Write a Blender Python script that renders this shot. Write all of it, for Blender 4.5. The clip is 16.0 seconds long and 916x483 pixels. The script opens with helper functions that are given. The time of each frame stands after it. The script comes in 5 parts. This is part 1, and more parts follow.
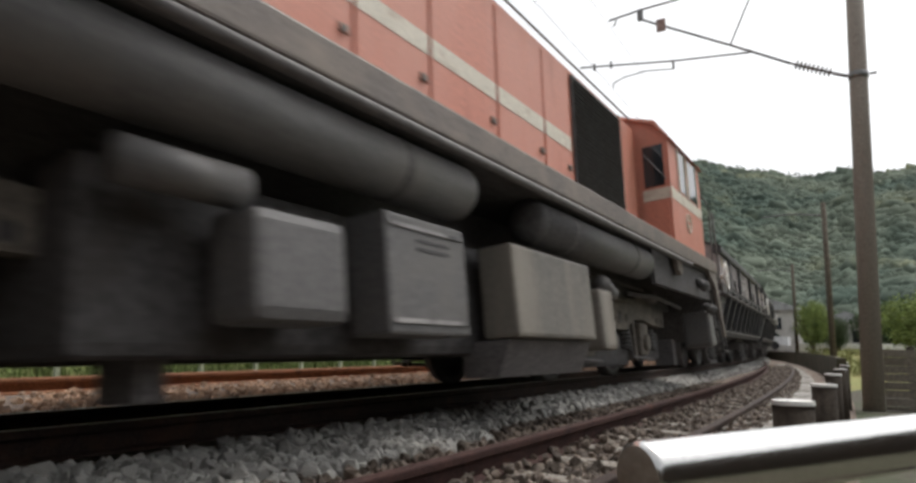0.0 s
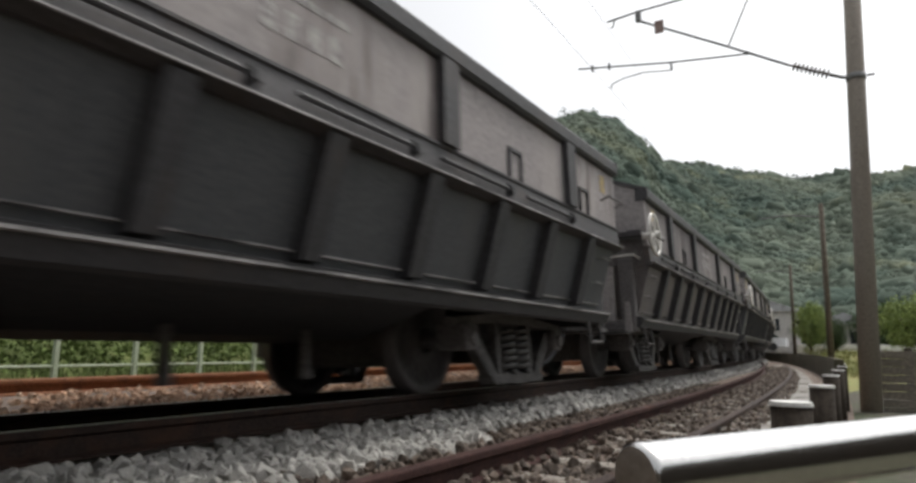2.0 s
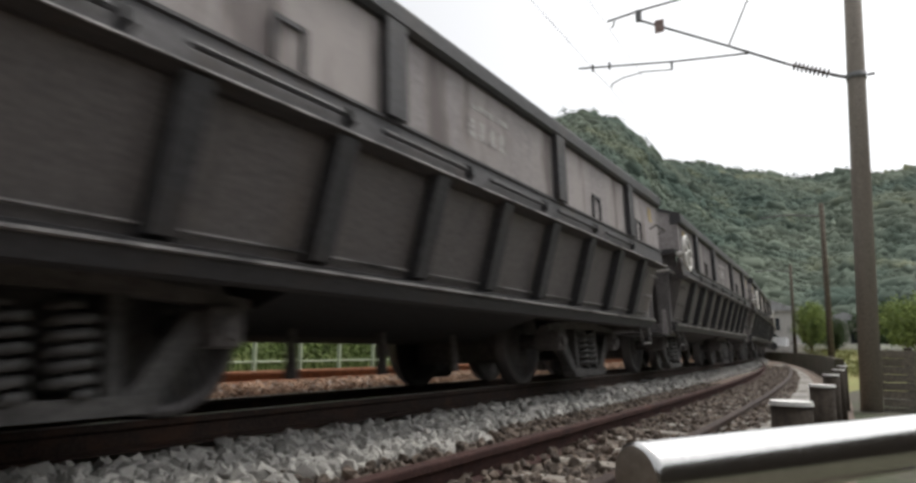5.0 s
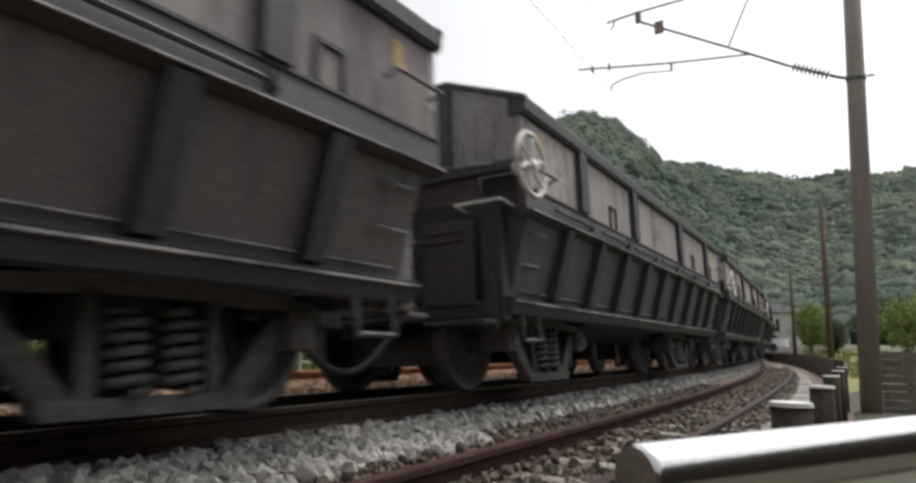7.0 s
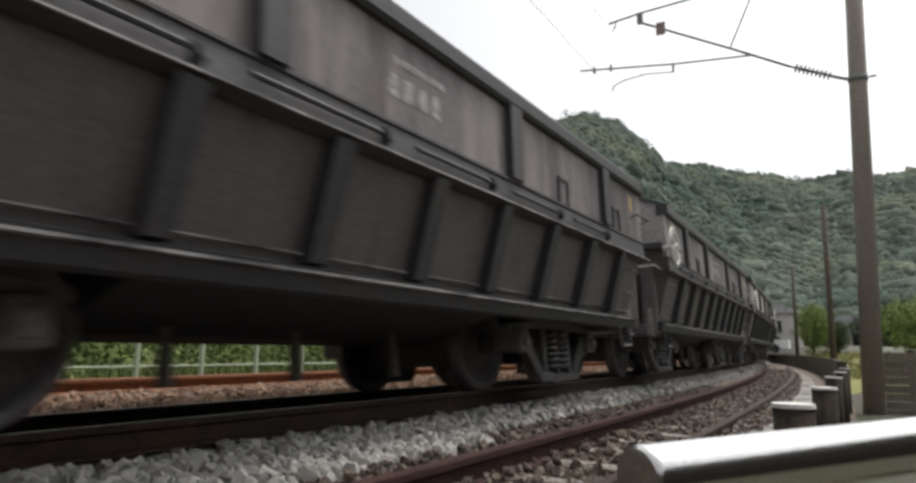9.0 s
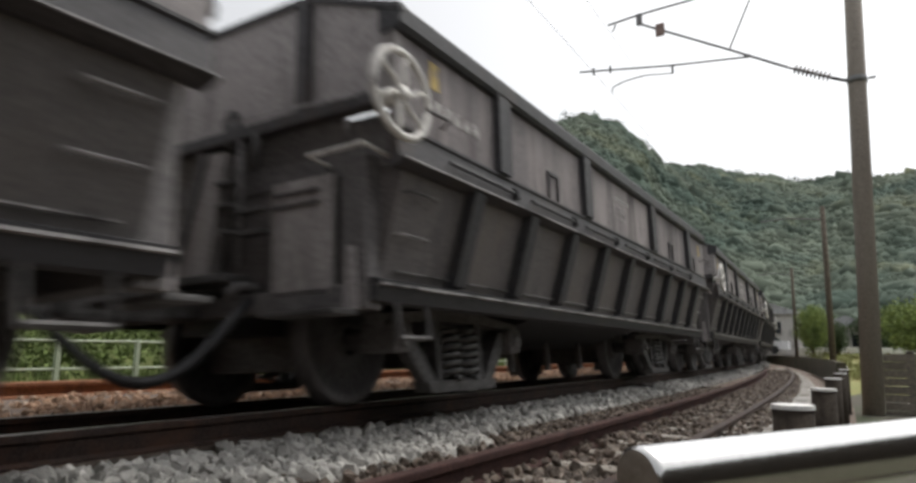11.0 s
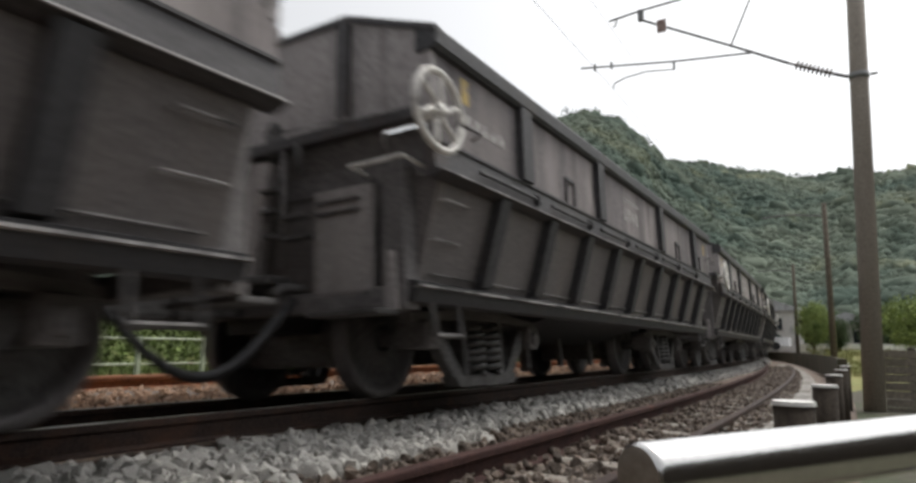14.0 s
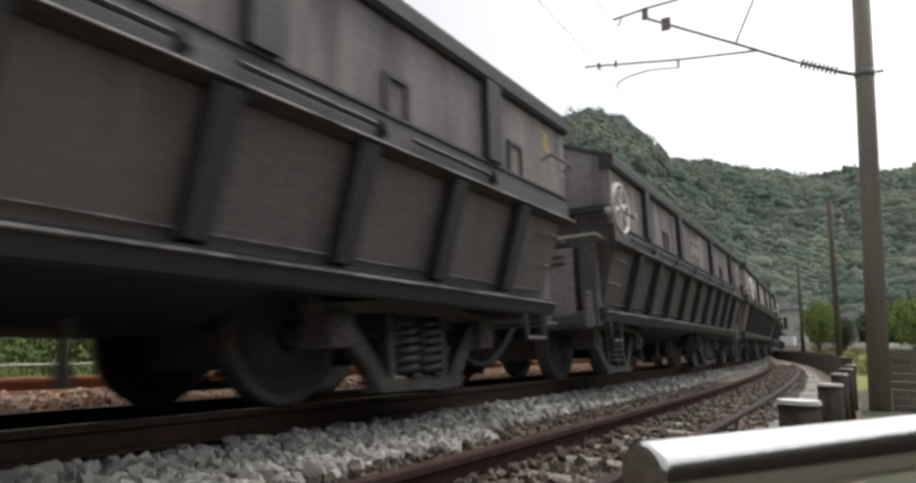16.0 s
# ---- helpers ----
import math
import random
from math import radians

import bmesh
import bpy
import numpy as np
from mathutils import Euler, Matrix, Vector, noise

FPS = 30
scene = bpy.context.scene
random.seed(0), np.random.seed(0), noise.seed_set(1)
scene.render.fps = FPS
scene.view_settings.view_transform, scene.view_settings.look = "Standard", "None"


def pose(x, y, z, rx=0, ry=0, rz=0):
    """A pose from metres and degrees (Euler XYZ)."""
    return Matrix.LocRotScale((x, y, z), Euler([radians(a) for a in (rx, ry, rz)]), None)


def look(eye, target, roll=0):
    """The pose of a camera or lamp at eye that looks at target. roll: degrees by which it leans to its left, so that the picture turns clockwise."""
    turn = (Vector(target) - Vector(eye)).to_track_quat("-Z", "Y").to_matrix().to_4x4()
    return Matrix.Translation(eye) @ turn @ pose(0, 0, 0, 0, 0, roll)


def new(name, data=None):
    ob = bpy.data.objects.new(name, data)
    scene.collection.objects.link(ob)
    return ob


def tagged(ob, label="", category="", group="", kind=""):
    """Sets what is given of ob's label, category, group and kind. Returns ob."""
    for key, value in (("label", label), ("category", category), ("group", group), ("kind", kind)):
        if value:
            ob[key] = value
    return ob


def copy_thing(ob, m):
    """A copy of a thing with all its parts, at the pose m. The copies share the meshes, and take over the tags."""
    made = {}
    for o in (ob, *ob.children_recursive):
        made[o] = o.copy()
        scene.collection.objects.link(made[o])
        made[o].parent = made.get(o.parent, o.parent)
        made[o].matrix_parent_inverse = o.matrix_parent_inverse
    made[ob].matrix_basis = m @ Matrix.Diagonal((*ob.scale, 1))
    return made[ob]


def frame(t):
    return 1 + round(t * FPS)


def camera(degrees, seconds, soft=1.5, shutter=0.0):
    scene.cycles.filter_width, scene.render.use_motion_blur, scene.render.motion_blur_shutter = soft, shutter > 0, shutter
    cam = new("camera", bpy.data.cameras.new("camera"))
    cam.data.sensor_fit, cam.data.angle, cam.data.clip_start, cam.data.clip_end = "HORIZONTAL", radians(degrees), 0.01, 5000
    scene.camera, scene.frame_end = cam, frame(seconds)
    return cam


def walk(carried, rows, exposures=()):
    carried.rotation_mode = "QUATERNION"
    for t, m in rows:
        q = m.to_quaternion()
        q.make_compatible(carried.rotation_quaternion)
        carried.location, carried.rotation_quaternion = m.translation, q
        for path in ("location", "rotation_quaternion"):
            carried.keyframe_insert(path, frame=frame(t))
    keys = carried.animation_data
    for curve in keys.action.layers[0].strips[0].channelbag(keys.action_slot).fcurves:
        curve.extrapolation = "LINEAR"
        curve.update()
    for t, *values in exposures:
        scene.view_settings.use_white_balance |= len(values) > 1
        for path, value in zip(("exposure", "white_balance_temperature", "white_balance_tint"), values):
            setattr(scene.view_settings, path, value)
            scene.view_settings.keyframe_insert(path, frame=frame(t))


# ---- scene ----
# ---- camera and its way ----
EYE = (0.0, 0.0, 0.42)
cam = camera(69.02, 16.0, soft=3.0, shutter=0.2)
SHAKE = [(0.0, 1, -2), (0.5, 0, 0), (1.0, -1, 1), (1.5, -3, 3), (2.0, -2, 0), (2.5, -1, 0), (3.0, -2, 1), (3.5, -2, 0), (4.0, -2, -1),
         (6.5, -1, 0), (7.0, -2, 1), (7.5, 1, -2), (8.0, 1, 1), (8.5, 0, 1), (9.0, 1, 3), (11.5, 0, 5), (12.0, 0, 5), (12.5, 0, 5),
         (13.0, 1, 5), (13.5, 2, 2), (14.0, 2, -1), (14.5, 5, -1), (15.0, 14, -4), (15.5, 11, -6), (16.0, 9, -3)]
walk(cam, [(t, pose(*EYE, 90 + 8.861 + math.degrees(v / 1140), -0.93, 31.99 + math.degrees(h / 1140))) for t, h, v in SHAKE])

# ---- world and sun: a bright overcast sky ----
world = bpy.data.worlds.new("overcast")
scene.world = world
world.use_nodes = True
wn, wl = world.node_tree.nodes, world.node_tree.links
sky = wn.new("ShaderNodeTexSky")
sky.sky_type = "NISHITA"
sky.sun_disc = False
sky.sun_elevation, sky.sun_rotation = radians(60), radians(20)
sky.dust_density, sky.air_density = 4.0, 1.0
veil = wn.new("ShaderNodeHueSaturation")
veil.inputs["Saturation"].default_value = 0.12
wl.new(sky.outputs[0], veil.inputs["Color"])
wl.new(veil.outputs[0], wn["Background"].inputs["Color"])
wn["Background"].inputs["Strength"].default_value = 0.12
sun = new("sun", bpy.data.lights.new("sun", "SUN"))
sun.data.energy, sun.data.angle, sun.data.color = 0.9, radians(14), (1.0, 0.96, 0.9)
sun.matrix_world = look((8, 21, 40), (0, 0, 0))
scene.view_settings.exposure = 0.7

# ---- the line: two arcs of rails, seen from the outside of the bend ----
RADIUS, AWAY, CANT = 331.0, 3.34, 0.05
TILT = math.degrees(math.atan(CANT))


def on_arc(s, e=0.0, z=0.0):
    """A point of the running track: s along, e outwards of its outer rail, z above it."""
    a = s / RADIUS
    r = RADIUS + e - CANT * z
    return Vector((r * math.cos(a) - RADIUS - AWAY, r * math.sin(a), z + CANT * e))


def on_bend(s, away, radius, z):
    """A point of any other line of the place that bends the same way."""
    a = s / radius
    return Vector((radius * math.cos(a) - radius - away, radius * math.sin(a), z))


# ---- materials ----
def material(name, colour, rough=0.7, metal=0.0, spots=(), grain=(30.0, 0.15), bump=0.0, bump_scale=60.0, streak=False, vary=0.0, spec=None):
    """A node material: base colour with fine grain; spots: (colour, scale, low, high) layers of stains; vary: by object."""
    m = bpy.data.materials.new(name)
    m.use_nodes = True
    n, l = m.node_tree.nodes, m.node_tree.links
    b = n["Principled BSDF"]
    b.inputs["Roughness"].default_value, b.inputs["Metallic"].default_value = rough, metal
    if spec is not None:
        b.inputs["Specular IOR Level"].default_value = spec
    co = n.new("ShaderNodeTexCoord")
    mp = n.new("ShaderNodeMapping")
    l.new(co.outputs["Object"], mp.inputs[0])
    if streak:
        mp.inputs["Scale"].default_value = (1.0, 1.0, 0.16)
    where = mp.outputs[0]
    nz = n.new("ShaderNodeTexNoise")
    nz.inputs["Scale"].default_value, nz.inputs["Detail"].default_value = grain[0], 6
    l.new(co.outputs["Object"], nz.inputs["Vector"])
    ramp = n.new("ShaderNodeMapRange")
    ramp.inputs["From Min"].default_value, ramp.inputs["From Max"].default_value = 0.3, 0.7
    ramp.inputs["To Min"].default_value, ramp.inputs["To Max"].default_value = 1 - grain[1] * 2, 1 + grain[1] * 2
    l.new(nz.outputs["Fac"], ramp.inputs["Value"])
    mul = n.new("ShaderNodeVectorMath")
    mul.operation = "SCALE"
    mul.inputs[0].default_value = colour
    l.new(ramp.outputs[0], mul.inputs["Scale"])
    last = mul.outputs[0]
    for col, scale, low, high in spots:
        sn = n.new("ShaderNodeTexNoise")
        sn.inputs["Scale"].default_value, sn.inputs["Detail"].default_value, sn.inputs["Roughness"].default_value = scale, 7, 0.65
        if vary:
            inf = n.new("ShaderNodeObjectInfo")
            sh = n.new("ShaderNodeVectorMath")
            sh.operation = "MULTIPLY_ADD"
            sh.inputs[1].default_value = (37.0, 53.0, 11.0)
            l.new(inf.outputs["Random"], sh.inputs[0])
            l.new(where, sh.inputs[2])
            l.new(sh.outputs[0], sn.inputs["Vector"])
        else:
            l.new(where, sn.inputs["Vector"])
        sr = n.new("ShaderNodeMapRange")
        sr.inputs["From Min"].default_value, sr.inputs["From Max"].default_value = low, high
        l.new(sn.outputs["Fac"], sr.inputs["Value"])
        mx = n.new("ShaderNodeMix")
        mx.data_type = "RGBA"
        l.new(sr.outputs[0], mx.inputs["Factor"])
        l.new(last, mx.inputs["A"])
        mx.inputs["B"].default_value = (*col, 1)
        last = mx.outputs["Result"]
    if vary:
        inf = n.new("ShaderNodeObjectInfo")
        vr = n.new("ShaderNodeMapRange")
        vr.inputs["To Min"].default_value, vr.inputs["To Max"].default_value = 1 - vary, 1 + vary
        l.new(inf.outputs["Random"], vr.inputs["Value"])
        vm = n.new("ShaderNodeVectorMath")
        vm.operation = "SCALE"
        l.new(last, vm.inputs[0])
        l.new(vr.outputs[0], vm.inputs["Scale"])
        last = vm.outputs[0]
    l.new(last, b.inputs["Base Color"])
    if bump:
        bn = n.new("ShaderNodeTexNoise")
        bn.inputs["Scale"].default_value, bn.inputs["Detail"].default_value = bump_scale, 5
        l.new(co.outputs["Object"], bn.inputs["Vector"])
        bp = n.new("ShaderNodeBump")
        bp.inputs["Strength"].default_value, bp.inputs["Distance"].default_value = bump, 0.02
        l.new(bn.outputs["Fac"], bp.inputs["Height"])
        l.new(bp.outputs[0], b.inputs["Normal"])
    return m


def islands(m, amount):
    """Varies a material piece by piece within one mesh."""
    n, l = m.node_tree.nodes, m.node_tree.links
    b = n["Principled BSDF"]
    last = b.inputs["Base Color"].links[0].from_socket
    geo = n.new("ShaderNodeNewGeometry")
    vr = n.new("ShaderNodeMapRange")
    vr.inputs["To Min"].default_value, vr.inputs["To Max"].default_value = 1 - amount, 1 + amount
    l.new(geo.outputs["Random Per Island"], vr.inputs["Value"])
    vm = n.new("ShaderNodeVectorMath")
    vm.operation = "SCALE"
    l.new(last, vm.inputs[0])
    l.new(vr.outputs[0], vm.inputs["Scale"])
    l.new(vm.outputs[0], b.inputs["Base Color"])
    return m


M_HOPPER = material("hopper_steel_brown", (0.14, 0.127, 0.123), 0.7, 0.0, [((0.17, 0.142, 0.12), 1.3, 0.5, 0.75), ((0.08, 0.075, 0.076), 5.0, 0.55, 0.75)], (40, 0.15), 0.08, 30, streak=True, vary=0.15, spec=0.35)
M_HOPPER_BLACK = material("hopper_steel_black", (0.08, 0.082, 0.087), 0.6, 0.0, [((0.105, 0.102, 0.1), 1.3, 0.5, 0.75), ((0.06, 0.061, 0.066), 5.0, 0.55, 0.75)], (40, 0.15), 0.08, 30, streak=True, vary=0.15, spec=0.4)
M_PANEL = material("faded_panel", (0.15, 0.133, 0.135), 0.75, 0.0, [((0.28, 0.248, 0.24), 1.3, 0.44, 0.62), ((0.085, 0.07, 0.07), 2.4, 0.51, 0.63), ((0.07, 0.06, 0.06), 8.0, 0.6, 0.72)], (25, 0.14), 0.08, 25, streak=True, vary=0.16)
M_PANEL_PALE = material("pale_faded_panel", (0.3, 0.272, 0.268), 0.75, 0.0, [((0.39, 0.353, 0.335), 1.2, 0.44, 0.62), ((0.15, 0.125, 0.12), 2.4, 0.52, 0.63), ((0.1, 0.09, 0.09), 8.0, 0.6, 0.72)], (25, 0.12), 0.08, 25, streak=True, vary=0.12)
M_END = material("end_sheet_grey", (0.34, 0.315, 0.31), 0.75, 0.0, [((0.34, 0.31, 0.3), 1.1, 0.45, 0.7), ((0.15, 0.135, 0.13), 4.0, 0.52, 0.72)], (30, 0.14), 0.06, 30, streak=True, vary=0.12)
M_RIM = material("dark_rim", (0.056, 0.052, 0.055), 0.6, 0.0, [((0.08, 0.06, 0.05), 2.0, 0.55, 0.75)], (30, 0.2), 0.1, 40)
M_TOP = material("top_rim_black", (0.044, 0.043, 0.046), 0.65, 0.0, [((0.06, 0.05, 0.045), 2.0, 0.55, 0.75)], (30, 0.2), 0.1, 40)
M_LBOGIE = material("dusty_bogie", (0.2, 0.178, 0.15), 0.75, 0.0, [((0.1, 0.085, 0.07), 3.0, 0.45, 0.65)], (25, 0.2), 0.2, 40)
# Pale base: on the wagon lips it carries the skylight's edge highlight.
M_LIP = material("worn_lit_edge", (0.34, 0.325, 0.32), 0.5, 0.0, [((0.07, 0.066, 0.066), 2.2, 0.46, 0.6)], (60, 0.2), vary=0.15)
M_UNDER = material("underframe_black", (0.15, 0.14, 0.138), 0.75, 0.0, [((0.1, 0.093, 0.092), 3.0, 0.5, 0.75)], (30, 0.2), 0.2, 40)
M_BOGIE = material("bogie_grey", (0.105, 0.1, 0.098), 0.7, 0.0, [((0.04, 0.037, 0.035), 4.0, 0.45, 0.65)], (30, 0.25), 0.2, 40)
M_SPRING = material("spring_grey", (0.13, 0.128, 0.125), 0.6, 0.1, [((0.05, 0.047, 0.045), 6.0, 0.45, 0.7)], (40, 0.2))
M_TREAD = material("wheel_tread", (0.14, 0.13, 0.13), 0.45, 0.5, [], (20, 0.1))
M_WHEEL = material("wheel_dirty", (0.1, 0.095, 0.095), 0.6, 0.0, [((0.085, 0.074, 0.068), 5.0, 0.5, 0.75)], (20, 0.2))
M_WHITE = material("chipped_white", (0.66, 0.64, 0.6), 0.55, 0.0, [((0.2, 0.16, 0.13), 9.0, 0.58, 0.7)], (50, 0.1))
M_MARK = material("chalky_mark", (0.46, 0.44, 0.42), 0.8, 0.0, [((0.2, 0.18, 0.18), 12.0, 0.44, 0.6)], (50, 0.15))
M_YELLOW = material("faded_yellow", (0.5, 0.36, 0.12), 0.7, 0.0, [((0.25, 0.2, 0.16), 10.0, 0.5, 0.66)], (50, 0.15))
M_HOSE = material("rubber_hose", (0.03, 0.03, 0.032), 0.5)
M_RED = material("faded_orange_red", (0.58, 0.205, 0.135), 0.5, 0.0, [((0.6, 0.27, 0.2), 0.9, 0.4, 0.72), ((0.34, 0.1, 0.06), 3.0, 0.6, 0.8)], (25, 0.08), 0.05, 20, streak=True)
M_CREAM = material("cream_stripe", (0.66, 0.6, 0.5), 0.55, 0.0, [((0.45, 0.33, 0.25), 4.0, 0.55, 0.75)], (30, 0.08))
M_FRAME = material("loco_frame_brown", (0.15, 0.125, 0.11), 0.6, 0.0, [((0.24, 0.195, 0.16), 2.0, 0.45, 0.7)], (30, 0.2), 0.1, 30)
M_TANK = material("tank_grey", (0.125, 0.12, 0.118), 0.5, 0.0, [((0.16, 0.148, 0.135), 1.5, 0.5, 0.75)], (30, 0.15), 0.05, 30)
M_BOX = material("box_beige_grey", (0.16, 0.148, 0.132), 0.6, 0.0, [((0.28, 0.25, 0.21), 1.4, 0.45, 0.7), ((0.1, 0.08, 0.07), 5.0, 0.6, 0.75)], (25, 0.12), 0.08, 30, streak=True)
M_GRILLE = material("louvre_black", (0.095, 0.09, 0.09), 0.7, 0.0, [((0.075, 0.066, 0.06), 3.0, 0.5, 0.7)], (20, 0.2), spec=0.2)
M_GLASS = material("cab_glass", (0.03, 0.035, 0.04), 0.05, 0.0, [], (5, 0.05))
M_RUST = material("rail_rust", (0.062, 0.034, 0.03), 0.85, 0.0, [((0.035, 0.022, 0.021), 5.0, 0.45, 0.7), ((0.12, 0.055, 0.04), 2.0, 0.62, 0.75)], (60, 0.2), 0.2, 80, spec=0.12)
M_PLATE = material("weathered_plate", (0.34, 0.25, 0.23), 0.8, 0.0, [((0.2, 0.14, 0.12), 9.0, 0.5, 0.7)], (30, 0.15))
M_RUST_OLD = material("rail_rust_orange", (0.27, 0.11, 0.05), 0.8, 0.0, [((0.14, 0.06, 0.035), 6.0, 0.5, 0.7)], (60, 0.2), 0.2, 80)
M_RAIL = material("rail_brown", (0.045, 0.032, 0.028), 0.65, 0.1, [((0.08, 0.045, 0.033), 5.0, 0.5, 0.7)], (60, 0.2), 0.2, 80, spec=0.15)
M_POLISH = material("rail_head_steel", (0.4, 0.38, 0.37), 0.3, 0.9)
M_SLEEPER = material("sleeper_concrete", (0.25, 0.23, 0.2), 0.85, 0.0, [((0.12, 0.09, 0.07), 6.0, 0.45, 0.7)], (40, 0.15), 0.3, 60, vary=0.2)
M_STONE = islands(material("pale_ballast", (0.4, 0.388, 0.36), 0.85, 0.0, [((0.3, 0.29, 0.27), 8.0, 0.45, 0.7)], (60, 0.12), 0.4, 90), 0.35)
M_STONE_ONE = material("pale_ballast_stone", (0.4, 0.388, 0.36), 0.85, 0.0, [((0.3, 0.29, 0.27), 18.0, 0.45, 0.7)], (60, 0.12), 0.4, 90, vary=0.33)
M_STONE_RUST = islands(material("rusty_ballast", (0.34, 0.215, 0.14), 0.88, 0.0, [((0.5, 0.42, 0.34), 5.0, 0.55, 0.7)], (40, 0.15), 0.4, 90), 0.45)
M_STONE_DARK = islands(material("dark_ballast", (0.118, 0.092, 0.074), 0.88, 0.0, [((0.2, 0.168, 0.136), 5.0, 0.55, 0.7)], (40, 0.15), 0.4, 90), 0.45)
M_BED = material("ballast_bed", (0.15, 0.11, 0.085), 0.9, 0.0, [((0.24, 0.2, 0.17), 7.0, 0.5, 0.7)], (45, 0.35), 1.0, 35)
M_EARTH = material("earth_and_grass", (0.07, 0.062, 0.045), 0.95, 0.0, [((0.05, 0.065, 0.028), 0.3, 0.42, 0.6), ((0.11, 0.09, 0.07), 1.5, 0.6, 0.78)], (8, 0.25), 0.6, 12)
M_CONCRETE = material("grey_concrete", (0.3, 0.285, 0.26), 0.85, 0.0, [((0.17, 0.155, 0.135), 1.3, 0.5, 0.75)], (30, 0.12), 0.15, 50)
M_POLE = material("pole_concrete", (0.27, 0.235, 0.2), 0.85, 0.0, [((0.18, 0.15, 0.12), 1.2, 0.5, 0.75)], (30, 0.1), 0.15, 40, streak=True)
M_STEEL = material("galvanised_steel", (0.22, 0.22, 0.22), 0.5, 0.5, [], (40, 0.1))
M_INSUL = material("brown_insulator", (0.12, 0.1, 0.09), 0.35)
M_CHROME = material("stainless_tube", (0.72, 0.71, 0.69), 0.2, 1.0, [], (60, 0.03), 0.02, 120)
M_CAP = material("tube_end_cap", (0.3, 0.26, 0.22), 0.6, 0.2, [((0.2, 0.17, 0.14), 20.0, 0.45, 0.7)], (60, 0.1))
M_POST = material("post_dark_wood", (0.05, 0.041, 0.033), 0.85, 0.0, [((0.1, 0.082, 0.066), 6.0, 0.52, 0.7)], (50, 0.2), 0.2, 60, streak=True, spec=0.15)
M_BANK = material("mossy_bank_wall", (0.1, 0.087, 0.062), 0.9, 0.0, [((0.06, 0.065, 0.035), 0.9, 0.45, 0.65), ((0.17, 0.14, 0.1), 3.0, 0.55, 0.72)], (20, 0.2), 0.4, 20)
M_POST_TOP = material("post_white_top", (0.78, 0.77, 0.74), 0.5, 0.0, [], (40, 0.05))
M_FENCE = material("pale_green_fence", (0.36, 0.42, 0.3), 0.6, 0.0, [((0.3, 0.22, 0.14), 8.0, 0.6, 0.72)], (40, 0.1))
M_PLANK = material("weathered_plank", (0.235, 0.205, 0.165), 0.8, 0.0, [((0.16, 0.14, 0.11), 2.0, 0.5, 0.7)], (20, 0.15), 0.2, 30, vary=0.12)
# Hill green is lightened and greyed: distance haze is mixed into its colour.
M_LEAF = islands(material("hazed_hill_leaves", (0.128, 0.15, 0.118), 0.95, 0.0, [((0.08, 0.108, 0.09), 0.022, 0.42, 0.58), ((0.165, 0.175, 0.112), 0.035, 0.54, 0.68)], (0.35, 0.12), 0.15, 1.2, spec=0.03), 0.18)
M_VERGE = material("verge_green", (0.1, 0.125, 0.045), 0.95, 0.0, [((0.15, 0.16, 0.06), 0.8, 0.45, 0.65), ((0.06, 0.08, 0.03), 2.5, 0.55, 0.7)], (9, 0.25), 0.6, 14, spec=0.1)
M_LEAF_NEAR = islands(material("bush_leaves", (0.1, 0.13, 0.07), 0.8, 0.0, [((0.06, 0.1, 0.04), 1.0, 0.4, 0.6)], (6, 0.2), spec=0.2), 0.45)
M_LEAF_LIGHT = islands(material("bright_leaves", (0.27, 0.33, 0.115), 0.8, 0.0, [((0.12, 0.17, 0.06), 1.2, 0.45, 0.65)], (6, 0.2), spec=0.2), 0.4)
M_GRASS = islands(material("grass_blades", (0.105, 0.14, 0.045), 0.85, 0.0, [], (3, 0.2), spec=0.2), 0.45)
M_DRY = islands(material("bank_grass", (0.2, 0.21, 0.085), 0.9, 0.0, [((0.27, 0.22, 0.1), 0.7, 0.5, 0.7)], (3, 0.2), spec=0.1), 0.4)
M_BARK = material("bark", (0.1, 0.08, 0.06), 0.9, 0.0, [], (10, 0.2), 0.4, 20)
M_ROOF = material("roof_grey", (0.42, 0.42, 0.43), 0.7, 0.0, [((0.18, 0.17, 0.17), 1.0, 0.5, 0.7)], (6, 0.1))
M_HOUSE = material("house_plaster", (0.55, 0.53, 0.5), 0.85, 0.0, [((0.27, 0.25, 0.23), 0.8, 0.5, 0.75)], (6, 0.1))
M_ROAD = material("pale_road", (0.42, 0.41, 0.4), 0.85, 0.0, [((0.3, 0.29, 0.28), 0.4, 0.5, 0.7)], (4, 0.1))
M_WIRE = material("copper_wire", (0.16, 0.14, 0.13), 0.6)
M_CAR = material("white_car_paint", (0.75, 0.75, 0.76), 0.25)


# ---- mesh tools ----
def finish(bm, name, mat, smooth=False):
    bmesh.ops.recalc_face_normals(bm, faces=bm.faces)
    me = bpy.data.meshes.new(name)
    bm.to_mesh(me)
    bm.free()
    me.materials.append(mat)
    if smooth:
        for p in me.polygons:
            p.use_smooth = True
    return me


def part(name, bm, mat, parent=None, label="", smooth=False, at=None):
    ob = new(name, finish(bm, name, mat, smooth) if isinstance(bm, bmesh.types.BMesh) else bm)
    ob.parent = parent
    if at is not None:
        ob.matrix_basis = at
    if label:
        ob["label"] = label
    return ob


